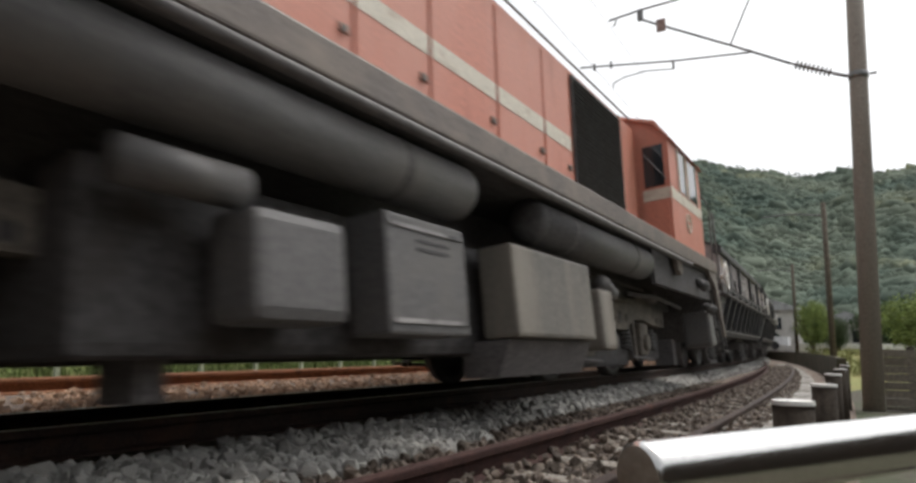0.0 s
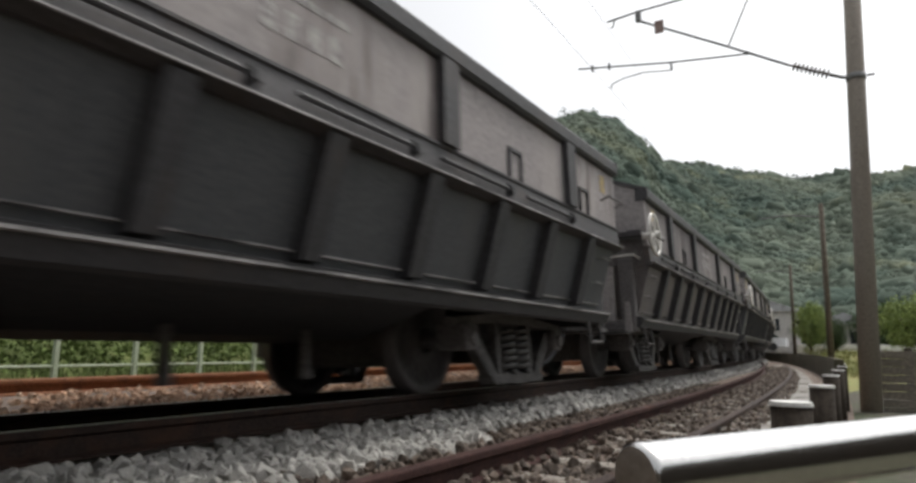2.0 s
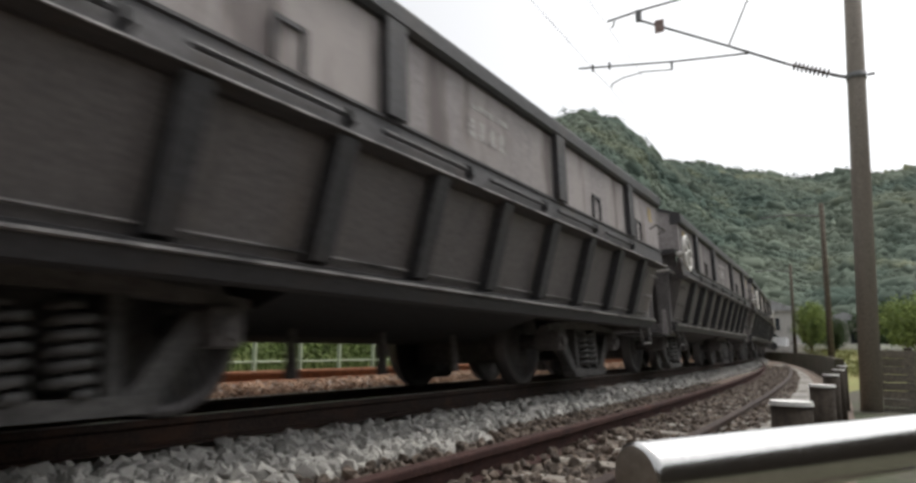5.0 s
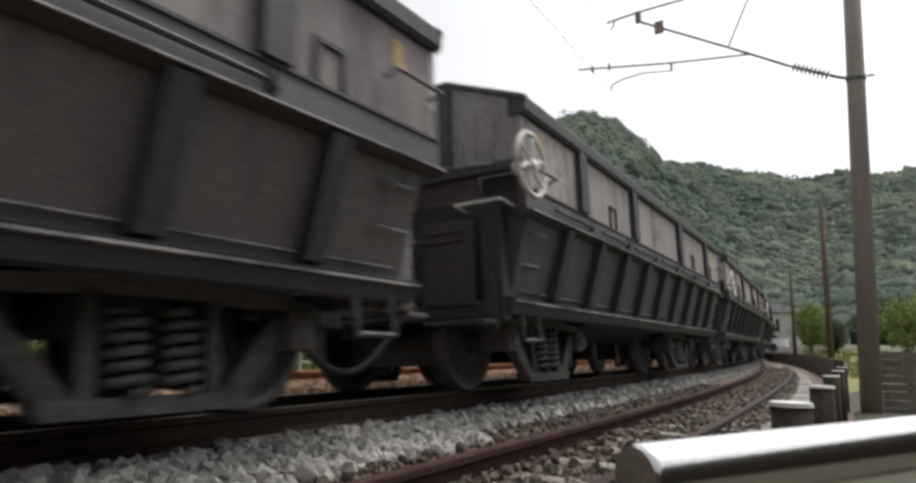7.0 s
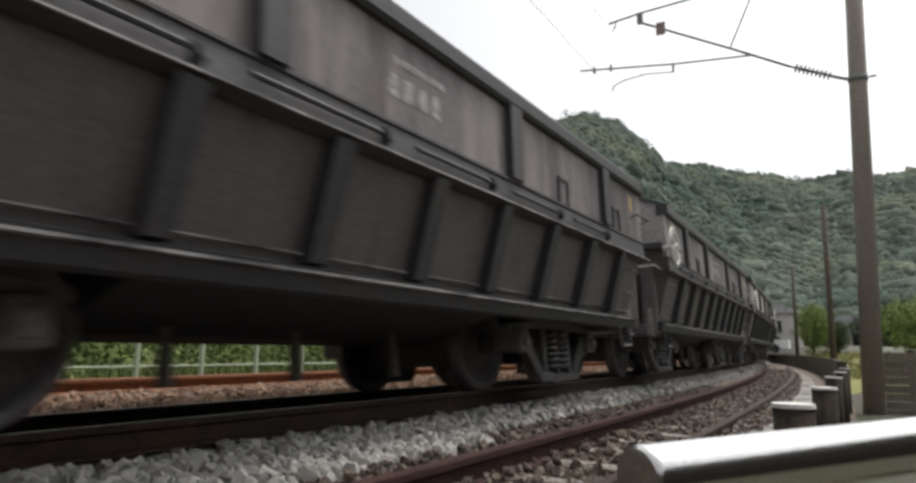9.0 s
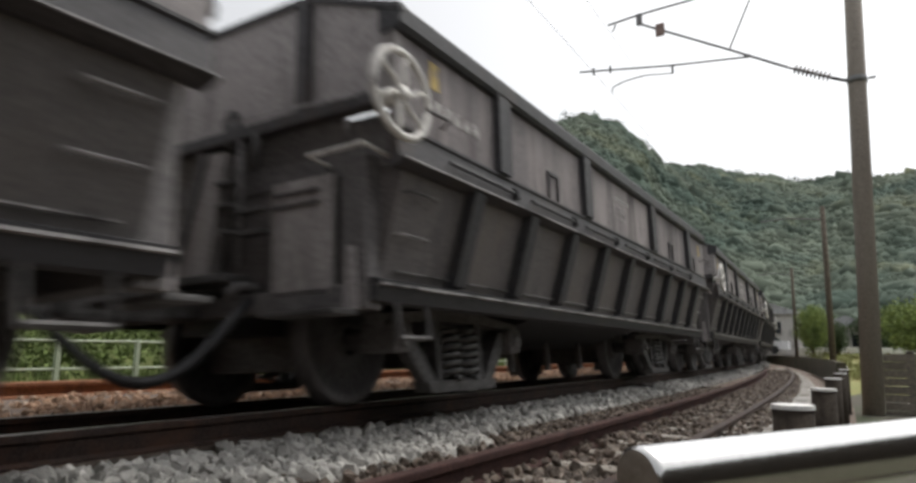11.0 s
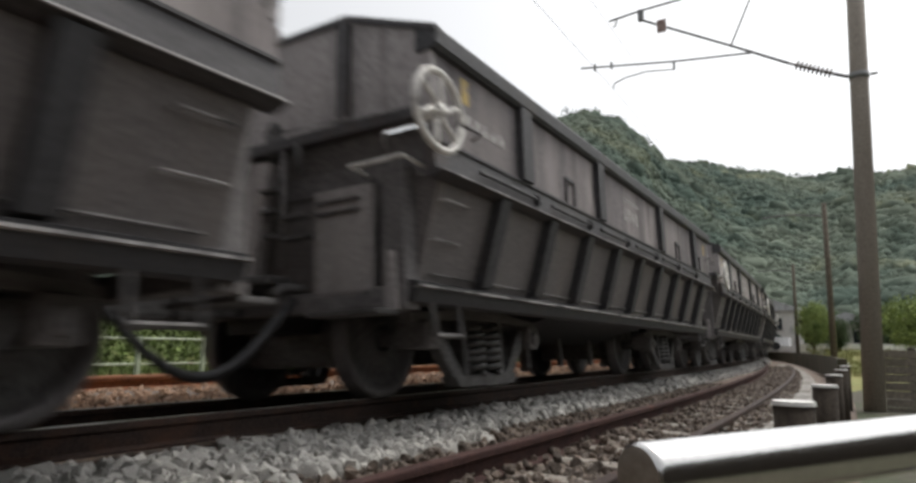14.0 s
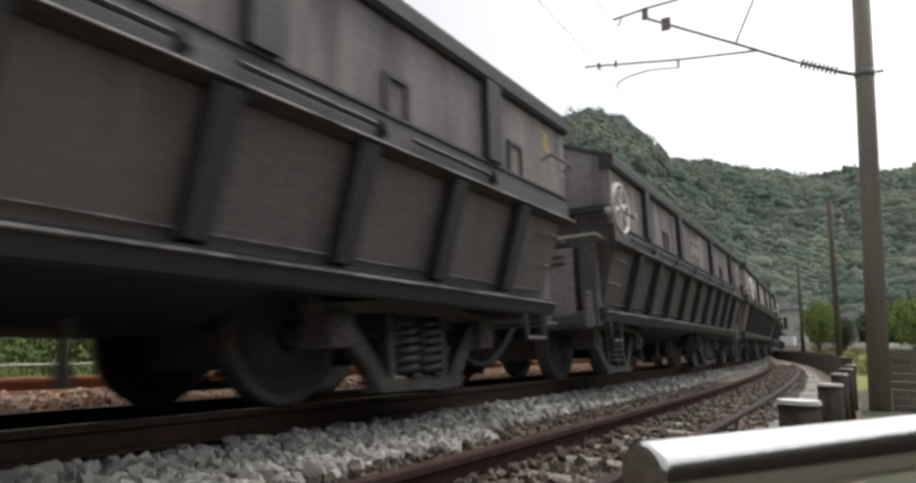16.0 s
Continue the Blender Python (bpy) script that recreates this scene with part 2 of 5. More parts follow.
def thing(name, label, category, group="", kind="", at=None):
    ob = new(name)
    ob.empty_display_size = 0.2
    if at is not None:
        ob.matrix_basis = at
    return tagged(ob, label, category, group, kind)


def box(x0, x1, y0, y1, z0, z1, bevel=0.0, bm=None):
    bm = bm or bmesh.new()
    geo = bmesh.ops.create_cube(bm, size=1, matrix=Matrix.Translation(((x0 + x1) / 2, (y0 + y1) / 2, (z0 + z1) / 2)) @ Matrix.Diagonal((abs(x1 - x0), abs(y1 - y0), abs(z1 - z0), 1)))
    if bevel:
        edges = list({e for v in geo["verts"] for e in v.link_edges})
        bmesh.ops.bevel(bm, geom=edges, offset=bevel, segments=2, affect="EDGES", profile=0.6)
    return bm


def cyl(a, b, r0, r1=None, seg=16, bm=None, caps=True):
    bm = bm or bmesh.new()
    a, b = Vector(a), Vector(b)
    m = Matrix.Translation((a + b) / 2) @ (b - a).to_track_quat("Z", "Y").to_matrix().to_4x4()
    bmesh.ops.create_cone(bm, cap_ends=caps, segments=seg, radius1=r0, radius2=r0 if r1 is None else r1, depth=(b - a).length, matrix=m)
    return bm


def pipe(points, r, seg=8, bm=None, closed=False):
    """A round bar along points."""
    bm = bm or bmesh.new()
    pts = [Vector(p) for p in points]
    n = len(pts)
    rings = []
    for i, p in enumerate(pts):
        d = (pts[(i + 1) % n] - pts[i - 1]) if closed else (pts[min(i + 1, n - 1)] - pts[max(i - 1, 0)])
        q = d.to_track_quat("Z", "Y")
        rings.append([bm.verts.new(p + q @ Vector((r * math.cos(2 * math.pi * k / seg), r * math.sin(2 * math.pi * k / seg), 0))) for k in range(seg)])
    for i in range(n if closed else n - 1):
        a, b = rings[i], rings[(i + 1) % n]
        for k in range(seg):
            bm.faces.new((a[k], a[(k + 1) % seg], b[(k + 1) % seg], b[k]))
    if not closed:
        bm.faces.new(rings[0])
        bm.faces.new(rings[-1])
    return bm


def prism(profile, y0, y1, bm=None):
    """An (x, z) outline drawn out along y."""
    bm = bm or bmesh.new()
    a = [bm.verts.new((x, y0, z)) for x, z in profile]
    b = [bm.verts.new((x, y1, z)) for x, z in profile]
    n = len(profile)
    for i in range(n):
        bm.faces.new((a[i], a[(i + 1) % n], b[(i + 1) % n], b[i]))
    bm.faces.new(a)
    bm.faces.new(b)
    return bm


def side_plate(outline, x0, x1, bm=None):
    """A (y, z) outline given thickness along x."""
    bm = bm or bmesh.new()
    a = [bm.verts.new((x0, y, z)) for y, z in outline]
    b = [bm.verts.new((x1, y, z)) for y, z in outline]
    n = len(outline)
    for i in range(n):
        bm.faces.new((a[i], a[(i + 1) % n], b[(i + 1) % n], b[i]))
    bm.faces.new(a)
    bm.faces.new(b)
    return bm


def sweep(profile, path, bm=None, closed=True):
    """An (across, up) outline carried along frames of (point, across, up)."""
    bm = bm or bmesh.new()
    rings = [[bm.verts.new(p + a * x + u * z) for x, z in profile] for p, a, u in path]
    n = len(profile)
    for r0, r1 in zip(rings, rings[1:]):
        for i in range(n if closed else n - 1):
            bm.faces.new((r0[i], r0[(i + 1) % n], r1[(i + 1) % n], r1[i]))
    if closed:
        bm.faces.new(rings[0])
        bm.faces.new(rings[-1])
    return bm


def arc_path(s0, s1, step, e=0.0, z=0.0):
    out, up = [], None
    for s in np.arange(s0, s1 + 1e-6, step):
        a = s / RADIUS
        across = Vector((math.cos(a), math.sin(a), CANT)).normalized()
        tang = Vector((-math.sin(a), math.cos(a), 0))
        out.append((on_arc(s, e, z), across, across.cross(tang)))
    return out


def bend_path(s0, s1, step, away, radius, z=0.0):
    return [(on_bend(s, away, radius, z), Vector((math.cos(s / radius), math.sin(s / radius), 0)), Vector((0, 0, 1))) for s in np.arange(s0, s1 + 1e-6, step)]


def stone_mesh(name, mat, seed, size=1.0):
    """One broken stone: a rough lump with flat facets."""
    rng = random.Random(seed)
    bm = bmesh.new()
    for _ in range(17):
        v = Vector((rng.gauss(0, 1), rng.gauss(0, 1), rng.gauss(0, 1))).normalized()
        bm.verts.new((v.x * 0.5 * size, v.y * 0.44 * size, v.z * 0.4 * size))
    bmesh.ops.convex_hull(bm, input=bm.verts)
    return finish(bm, name, mat)


def scatter(name, shapes, spots, mat, parent, smooth=False):
    """Many small pieces joined into one mesh; spots: (place, turn, size)."""
    vs, fs, n = [], [], 0
    data = []
    for me in shapes:
        co = np.array([v.co for v in me.vertices])
        data.append((co, [list(p.vertices) for p in me.polygons]))
    for i, (p, q, size) in enumerate(spots):
        co, faces = data[i % len(data)]
        vs.append(co @ np.array(q.to_matrix()).T * size + np.array(p))
        fs += [[n + k for k in f] for f in faces]
        n += len(co)
    me = bpy.data.meshes.new(name)
    me.from_pydata(np.concatenate(vs).tolist(), [], fs)
    me.materials.append(mat)
    if smooth:
        me.polygons.foreach_set("use_smooth", [True] * len(me.polygons))
    ob = new(name, me)
    ob.parent = parent
    return tagged(ob, kind="stuff")


def any_turn(rng):
    return Euler((rng.uniform(0, 6.3), rng.uniform(0, 6.3), rng.uniform(0, 6.3))).to_quaternion()


# ---- ground, beds and rails ----
def ground():
    bm = bmesh.new()
    rings = [3, 8, 16, 30, 60, 110, 200, 400, 900, 2500]
    prev = None
    mid = bm.verts.new((0, 8, -0.62))
    for r in rings:
        ring = [bm.verts.new((r * math.cos(k * math.pi / 24), 8 + r * math.sin(k * math.pi / 24), -0.62)) for k in range(48)]
        for k in range(48):
            if prev:
                bm.faces.new((prev[k], ring[k], ring[(k + 1) % 48], prev[(k + 1) % 48]))
            else:
                bm.faces.new((mid, ring[k], ring[(k + 1) % 48]))
        prev = ring
    ob = part("ground", bm, M_EARTH)
    return tagged(ob, "brown earth with thin weeds beside the tracks", "ground", kind="structure")


ground()
RAIL = [(-0.033, 0), (0.033, 0), (0.036, -0.008), (0.036, -0.036), (0.012, -0.05), (0.009, -0.125), (0.062, -0.14), (0.062, -0.152),
        (-0.062, -0.152), (-0.062, -0.14), (-0.009, -0.125), (-0.012, -0.05), (-0.036, -0.036), (-0.036, -0.008)]
HEAD = [(-0.026, 0.0), (0.026, 0.0), (0.026, 0.003), (-0.026, 0.003)]

bed = tagged(part("ballast_bed", sweep([(3.2, -0.63), (2.8, -0.34), (1.3, -0.3), (0.85, -0.3), (0.13, -0.225), (0.02, -0.19), (-0.2, -0.19), (-1.5, -0.22), (-2.3, -0.27), (-3.0, -0.2), (-3.6, -0.14), (-6.4, -0.16), (-7.3, -0.64)],
              bend_path(-30, 120, 1.5, AWAY, RADIUS), closed=False), M_BED), "raised bed of ballast under the running track", "ballast", kind="structure")
near_rail = tagged(part("running_rail", sweep(RAIL, arc_path(-30, 120, 1.0)), M_RAIL), "brown steel rail with a worn head", "rail", "rails of the running track", "structure")
part("rail_head", sweep(HEAD, arc_path(-30, 120, 1.0)), M_POLISH, near_rail, "polished running surface")
far_rail = tagged(part("running_rail", sweep(RAIL, arc_path(-30, 120, 1.0, -1.435)), M_RAIL), "brown steel rail with a worn head", "rail", "rails of the running track", "structure")
part("rail_head", sweep(HEAD, arc_path(-30, 120, 1.0, -1.435)), M_POLISH, far_rail, "polished running surface")
for away, top in ((7.25, 0.01), (8.68, -0.06)):
    tagged(part("neighbour_rail", sweep(RAIL, bend_path(-30, 110, 1.5, away, RADIUS + AWAY - away, top)), M_RUST_OLD), "orange rusted rail of the neighbouring track", "rail", "rails of the neighbouring track", "structure")
for away, rad, top, lab in ((1.8, 205, -0.125, "purple-brown rusted rail lying on the low shoulder"), (1.16, 233, -0.215, "dark rusted rail beside the cable trough")):
    tagged(part("shoulder_rail", sweep(RAIL, bend_path(-4, 34, 1.0, away, rad, top)), M_RUST if away > 1.5 else M_RAIL), lab, "rail", "rails on the shoulder", "structure")
low_bed = tagged(part("shoulder_bed", sweep([(0.75, -0.6), (0.7, -0.175), (-0.78, -0.17), (-0.78, -0.6)], bend_path(-4, 34, 1.5, 1.1, 205, -0.125)), M_BED), "dark brown ballast round the shoulder rails", "ballast", kind="structure")
trough = thing("cable_trough", "pale concrete cable trough with loose lids", "cable trough", kind="structure")
lid_bm = finish(box(-0.2, 0.2, -0.49, 0.49, -0.06, 0.0, 0.012), "lid", M_CONCRETE)
for i in range(32):
    s = 4.0 + i
    part("lid", lid_bm, M_CONCRETE, trough, at=Matrix.Translation(on_bend(s, 0.71, 187, -0.28 + 0.006 * (i % 3))) @ Matrix.Rotation(s / 187, 4, "Z"))

sleeper_me = finish(box(-1.95, -0.3, -0.12, 0.12, -0.34, -0.175, 0.02), "sleeper", M_SLEEPER)
for i in range(80):
    s = -4 + i * 0.62
    part("sleeper", sleeper_me, M_SLEEPER, bed, at=Matrix.Translation(on_arc(s)) @ Matrix.Rotation(s / RADIUS, 4, "Z") @ Matrix.Rotation(-math.atan(CANT), 4, "Y"))
low_sleeper = finish(box(-0.3, 1.15, -0.09, 0.09, -0.3, -0.145, 0.015), "sleeper", M_SLEEPER)
for i in range(50):
    s = 1 + i * 0.6
    part("sleeper", low_sleeper, M_SLEEPER, low_bed, at=Matrix.Translation(on_bend(s, 1.8, 205, -0.125)) @ Matrix.Rotation(s / 205, 4, "Z"))

# ---- stones ----
rng = random.Random(4)
STONES = [stone_mesh("stone", M_STONE_ONE, k) for k in range(8)]


def strip_spots(s0, s1, per_metre, e0, e1, top, low, size, jitter=0.03):
    out = []
    for _ in range(int((s1 - s0) * per_metre)):
        s, u = rng.uniform(s0, s1), rng.random()
        z = top + (low - top) * u + rng.uniform(-jitter, jitter)
        p = on_bend(s, AWAY - (e0 + (e1 - e0) * u), RADIUS + e0 + (e1 - e0) * u, z)
        out.append((p, any_turn(rng), size * rng.uniform(0.65, 1.35)))
    return out


for p, q, size in strip_spots(1.3, 3.9, 112, 0.15, 0.85, -0.19, -0.27, 0.125, 0.02):
    part("stone", STONES[rng.randrange(8)], M_STONE_ONE, bed, at=Matrix.LocRotScale(p, q, (size, size, size)))
pale = strip_spots(0.0, 4.5, 380, 0.12, 0.86, -0.205, -0.275, 0.11, 0.02) + strip_spots(4.5, 9, 300, 0.12, 0.66, -0.2, -0.255, 0.12, 0.02) + strip_spots(9, 22, 190, 0.12, 0.6, -0.2, -0.25, 0.14) + strip_spots(22, 60, 90, 0.12, 0.6, -0.2, -0.25, 0.17)
tagged(scatter("pale_stones", STONES, pale, M_STONE, bed), "heap of pale grey ballast stones", kind="stuff")
rusty = strip_spots(-3, 16, 330, -1.6, -3.85, -0.24, -0.15, 0.09, 0.02) + strip_spots(16, 45, 90, -1.6, -3.85, -0.24, -0.15, 0.12, 0.02)
tagged(scatter("rusty_stones", STONES, rusty, M_STONE_RUST, bed), "rust-stained ballast between the tracks", kind="stuff")
dark = strip_spots(0.5, 14, 200, 0.62, 1.62, -0.275, -0.255, 0.07, 0.015)
for _ in range(5200):
    s = 1.2 + 30 * rng.random() ** 1.6
    x = rng.uniform(0.85, 1.72)
    dark.append((on_bend(s, x, 205, -0.293 + rng.uniform(-0.015, 0.025)), any_turn(rng), rng.uniform(0.045, 0.085) * (1 + s / 45)))
tagged(scatter("brown_stones", STONES, dark, M_STONE_DARK, low_bed), "dark brown stones round the shoulder rails", kind="stuff")


# ---- right side: posts, tube, pole, walls ----
def fence_post():
    ob = thing("short_post", "short dark round post with a white top", "post", "posts along the path")
    bm = cyl((0, 0, -0.85), (0, 0, -0.012), 0.078, 0.075, 24)
    part("shaft", bm, M_POST, ob, "dark weathered shaft", True)
    part("cap", cyl((0, 0, -0.012), (0, 0, 0.004), 0.081, 0.077, 24), M_POST_TOP, ob, "white painted top")
    return ob


first = fence_post()
first.matrix_basis = pose(-0.303, 2.95, 0.221)
for x, y, z in ((-0.332, 5.085, 0.195), (-0.425, 7.894, 0.18), (-0.477, 10.49, 0.175), (-0.54, 13.2, 0.175), (-0.66, 16.0, 0.18), (-0.83, 18.8, 0.18)):
    copy_thing(first, pose(x, y, z))


def handrail():
    a, b = Vector((-0.307, 0.976, 0.236)), Vector((0.05, 1.554, 0.255))
    d = (b - a).normalized()
    end = b + d * 1.6
    ob = thing("steel_handrail", "thick polished stainless steel handrail tube", "handrail")
    bm = bmesh.new()
    q = d.to_track_quat("Z", "Y").to_matrix().to_4x4()
    prof = [(0.0, -0.004), (0.03, -0.003), (0.044, 0.001), (0.0495, 0.007), (0.05, 0.015), (0.05, (end - a).length)]
    rings = []
    for r, h in prof:
        rings.append([bm.verts.new(Matrix.Translation(a) @ q @ Vector((max(r, 1e-4) * math.cos(k * math.pi / 24), max(r, 1e-4) * math.sin(k * math.pi / 24), h))) for k in range(48)])
    for i, (r0, r1) in enumerate(zip(rings[2:], rings[3:])):
        for k in range(48):
            bm.faces.new((r0[k], r0[(k + 1) % 48], r1[(k + 1) % 48], r1[k]))
    part("tube", bm, M_CHROME, ob, "polished tube", True)
    bm = bmesh.new()
    rings = []
    for r, h in prof[:3]:
        rings.append([bm.verts.new(Matrix.Translation(a) @ q @ Vector((max(r, 1e-3) * math.cos(k * math.pi / 24), max(r, 1e-3) * math.sin(k * math.pi / 24), h))) for k in range(48)])
    for r0, r1 in zip(rings, rings[1:]):
        for k in range(48):
            bm.faces.new((r0[k], r0[(k + 1) % 48], r1[(k + 1) % 48], r1[k]))
    bm.faces.new(rings[0])
    part("end_cap", bm, M_CAP, ob, "dull brown end cap", True)
    for t in (0.9, 1.9):
        p = a + d * t
        part("support", cyl((p.x, p.y, -0.62), (p.x, p.y, p.z - 0.04), 0.03, 0.03, 20), M_CHROME, ob, "steel upright", True)


handrail()


def far_pole(x, y, top, r):
    ob = thing("line_pole", "distant brown pole of the line with a steel bracket", "pole", "poles along the line")
    part("shaft", cyl((x, y, -0.62), (x, y, top), r * 1.15, r * 0.8, 14), M_BARK, ob, "", True)
    part("bracket", pipe([(x, y, top - 0.5), (x - 1.2, y, top - 0.35), (x - 2.2, y, top - 0.4)], 0.03, 6), M_STEEL, ob, "steel bracket")
    return ob


far_pole(-1.48, 28.5, 6.0, 0.105)
far_pole(-4.7, 50.2, 6.2, 0.11)


def catenary_pole():
    px, py = -0.2, 14.1
    ob = thing("catenary_pole", "weathered round concrete catenary pole with a steel cantilever", "pole", "poles along the line")
    lean = -0.03
    part("shaft", cyl((px + 0.03, py, -0.8), (px - lean * 10, py, 9.6), 0.175, 0.14, 28), M_POLE, ob, "weathered concrete shaft", True)
    for z in (5.55, 7.55):
        cx = px - lean * z + 0.03
        part("clamp_band", cyl((cx, py, z - 0.06), (cx, py, z + 0.06), 0.17, 0.17, 24), M_STEEL, ob, "steel clamp band", True)
        part("clamp_bolt", cyl((cx + 0.18, py - 0.02, z), (cx + 0.3, py - 0.02, z), 0.025, 0.025, 8), M_STEEL, ob, "bolt end")
    part("foot_bracket", pipe([(px + 0.1, py, 5.56), (-0.25, py, 5.61), (-0.42, py, 5.69)], 0.035, 8), M_STEEL, ob, "hinged bracket")
    ins = pipe([(-0.4, py, 5.68), (-1.16, py, 6.06)], 0.024, 10)
    d = Vector((-0.76, 0, 0.38)).normalized()
    for k in range(9):
        c = Vector((-0.47, py, 5.715)) + d * (0.078 * k)
        cyl(c - d * 0.01, c + d * 0.014, 0.1, 0.05, 16, ins)
    part("insulator", ins, M_INSUL, ob, "brown ribbed insulator", True)
    part("cantilever_tube", pipe([(-1.16, py, 6.06), (-2.23, py, 6.69), (-4.1, py, 7.75)], 0.028, 8), M_STEEL, ob, "sloping cantilever tube", True)
    part("top_tube", pipe([(-4.83, py, 7.9), (-4.1, py, 7.97), (-2.72, py, 8.02), (-0.6, py, 8.35)], 0.024, 8), M_STEEL, ob, "upper tube", True)
    part("joint", box(-4.16, -4.04, py - 0.05, py + 0.05, 7.72, 7.98, 0.01), M_STEEL, ob, "joint fitting")
    part("marker_plate", box(-3.74, -3.54, py - 0.03, py - 0.005, 7.33, 7.63, 0.008), M_PLATE, ob, "small weathered plate")
    part("brace", pipe([(-2.23, py, 6.69), (-1.85, py, 7.55), (-1.55, py, 8.2)], 0.017, 6), M_STEEL, ob, "thin brace")
    part("registration_tube", pipe([(-1.91, py, 6.45), (-3.41, py, 6.6), (-5.54, py, 6.9)], 0.022, 8), M_STEEL, ob, "registration tube", True)
    part("hinge", pipe([(-1.91, py, 6.45), (-1.84, py, 6.48)], 0.04, 8), M_STEEL, ob, "hinge")
    part("drop_bracket", pipe([(-3.41, py, 6.62), (-3.4, py, 6.42)], 0.025, 6), M_STEEL, ob, "drop bracket")
    part("steady_arm", pipe([(-3.4, py, 6.42), (-4.02, py, 6.5), (-4.5, py, 6.45), (-4.75, py, 6.36), (-4.76, py, 6.26)], 0.014, 6), M_STEEL, ob, "curved steady arm", True)
    for x, z in ((-5.2, 6.83), (-4.8, 6.8)):
        part("clip", box(x - 0.02, x + 0.02, py - 0.03, py + 0.03, z - 0.07, z + 0.09, 0.005), M_STEEL, ob, "clip")
    part("hook", pipe([(-4.66, py, 7.9), (-4.68, py, 7.78), (-4.74, py, 7.72)], 0.016, 6), M_STEEL, ob, "hook")
    # the contact wire and messenger over the running track
    for e, z, name in ((-1.15, 6.26, "contact_wire"), (-1.15, 7.72, "messenger_wire")):
        pts = [Vector((on_bend(s, AWAY - e, RADIUS + e, z - (0.25 if z > 7 else 0.0) * (1 - ((s - 14.1) / 40) ** 2))[0], on_bend(s, AWAY - e, RADIUS + e, z)[1], z)) for s in np.linspace(-20, 70, 46)]
        tagged(part(name, pipe(pts, 0.004, 5), M_WIRE), "thin dark overhead wire above the track", "wire", "overhead wires")


catenary_pole()


def plank_fence():
    ob = thing("plank_fence", "low weathered fence of level planks behind the pole", "fence")
    rngp = random.Random(2)
    for k in range(9):
        z = -0.78 + k * 0.145
        part("plank", box(0.02, 11.0, 14.6 + 0.012 * (k % 2), 14.65, z - 0.0685, z + 0.0685, 0.008), M_PLANK, ob, at=pose(0, 0, 0, 0, rngp.uniform(-0.15, 0.15), 0))
    for k in range(6):
        part("fence_post", box(0.4 + k * 2.1, 0.52 + k * 2.1, 14.66, 14.78, -0.9, 0.5, 0.015), M_POST, ob, "square post")


plank_fence()
dark_wall = tagged(part("path_wall", sweep([(-0.1, -0.62), (0.12, -0.62), (0.1, 0.26), (-0.06, 0.28)], bend_path(15, 75, 1.5, 0.15, 215)), M_BANK), "low mossy brown wall along the path", "wall", kind="structure")


# ---- leaves, bushes, hills ----
def lump(seed, sub=1, rough=0.45):
    bm = bmesh.new()
    bmesh.ops.create_icosphere(bm, subdivisions=sub, radius=1)
    off = Vector((seed * 7.3, seed * 3.1, seed))
    for v in bm.verts:
        v.co *= 1 + rough * noise.noise(v.co * 1.7 + off) + rough * 0.6 * noise.noise(v.co * 4.5 + off)
    return finish(bm, "lump", M_LEAF)


def leaf_tuft(seed, n=26, size=0.36):
    """A tuft of leaf blades round a centre."""
    r = random.Random(seed)
    bm = bmesh.new()
    for _ in range(n):
        c = Vector((r.gauss(0, 1), r.gauss(0, 1), r.gauss(0, 0.8)))
        c = c.normalized() * (0.45 + 0.55 * r.random())
        q = any_turn(r)
        pts = [c + q @ Vector(v) * size for v in ((-0.5, 0, 0), (0, -0.28, 0.05), (0.55, 0, 0), (0, 0.28, 0.05))]
        bm.faces.new([bm.verts.new(p) for p in pts])
    return finish(bm, "tuft", M_LEAF)


LUMPS = [lump(k, 1, 0.6) for k in range(8)]
TUFTS = [leaf_tuft(k) for k in range(6)]
RIDGE_AZ = (-180, -60, -25, -3.3, 3.0, 7.5, 11.4, 14.7, 16.1, 18.5, 21.0, 24.0, 34.0, 60, 180)
RIDGE_EL = (8, 10, 14, 13.4, 13.2, 14.0, 15.1, 15.8, 17.4, 19.6, 20.2, 19.8, 18, 12, 8)


def hill_height(az, dist, crest):
    el = np.interp(az, RIDGE_AZ, RIDGE_EL)
    top = crest * math.tan(radians(el)) - 3.0
    u = min(max((dist - 75) / (crest - 75), 0), 1.35)
    f = (u * u * (3 - 2 * u)) if u < 1 else 1 - (u - 1) * 0.6
    f = 0.45 * u + 0.55 * f if u < 1 else f
    n = noise.noise(Vector((az * 0.09, dist * 0.02, 1.3)))
    return -0.7 + top * f + 5.0 * n * min(u, 1) * (1 - min(u, 1)) * 2


def crest_of(az):
    return float(np.interp(az, (-180, -30, 12, 16.5, 30, 180), (260, 290, 290, 190, 175, 260)))


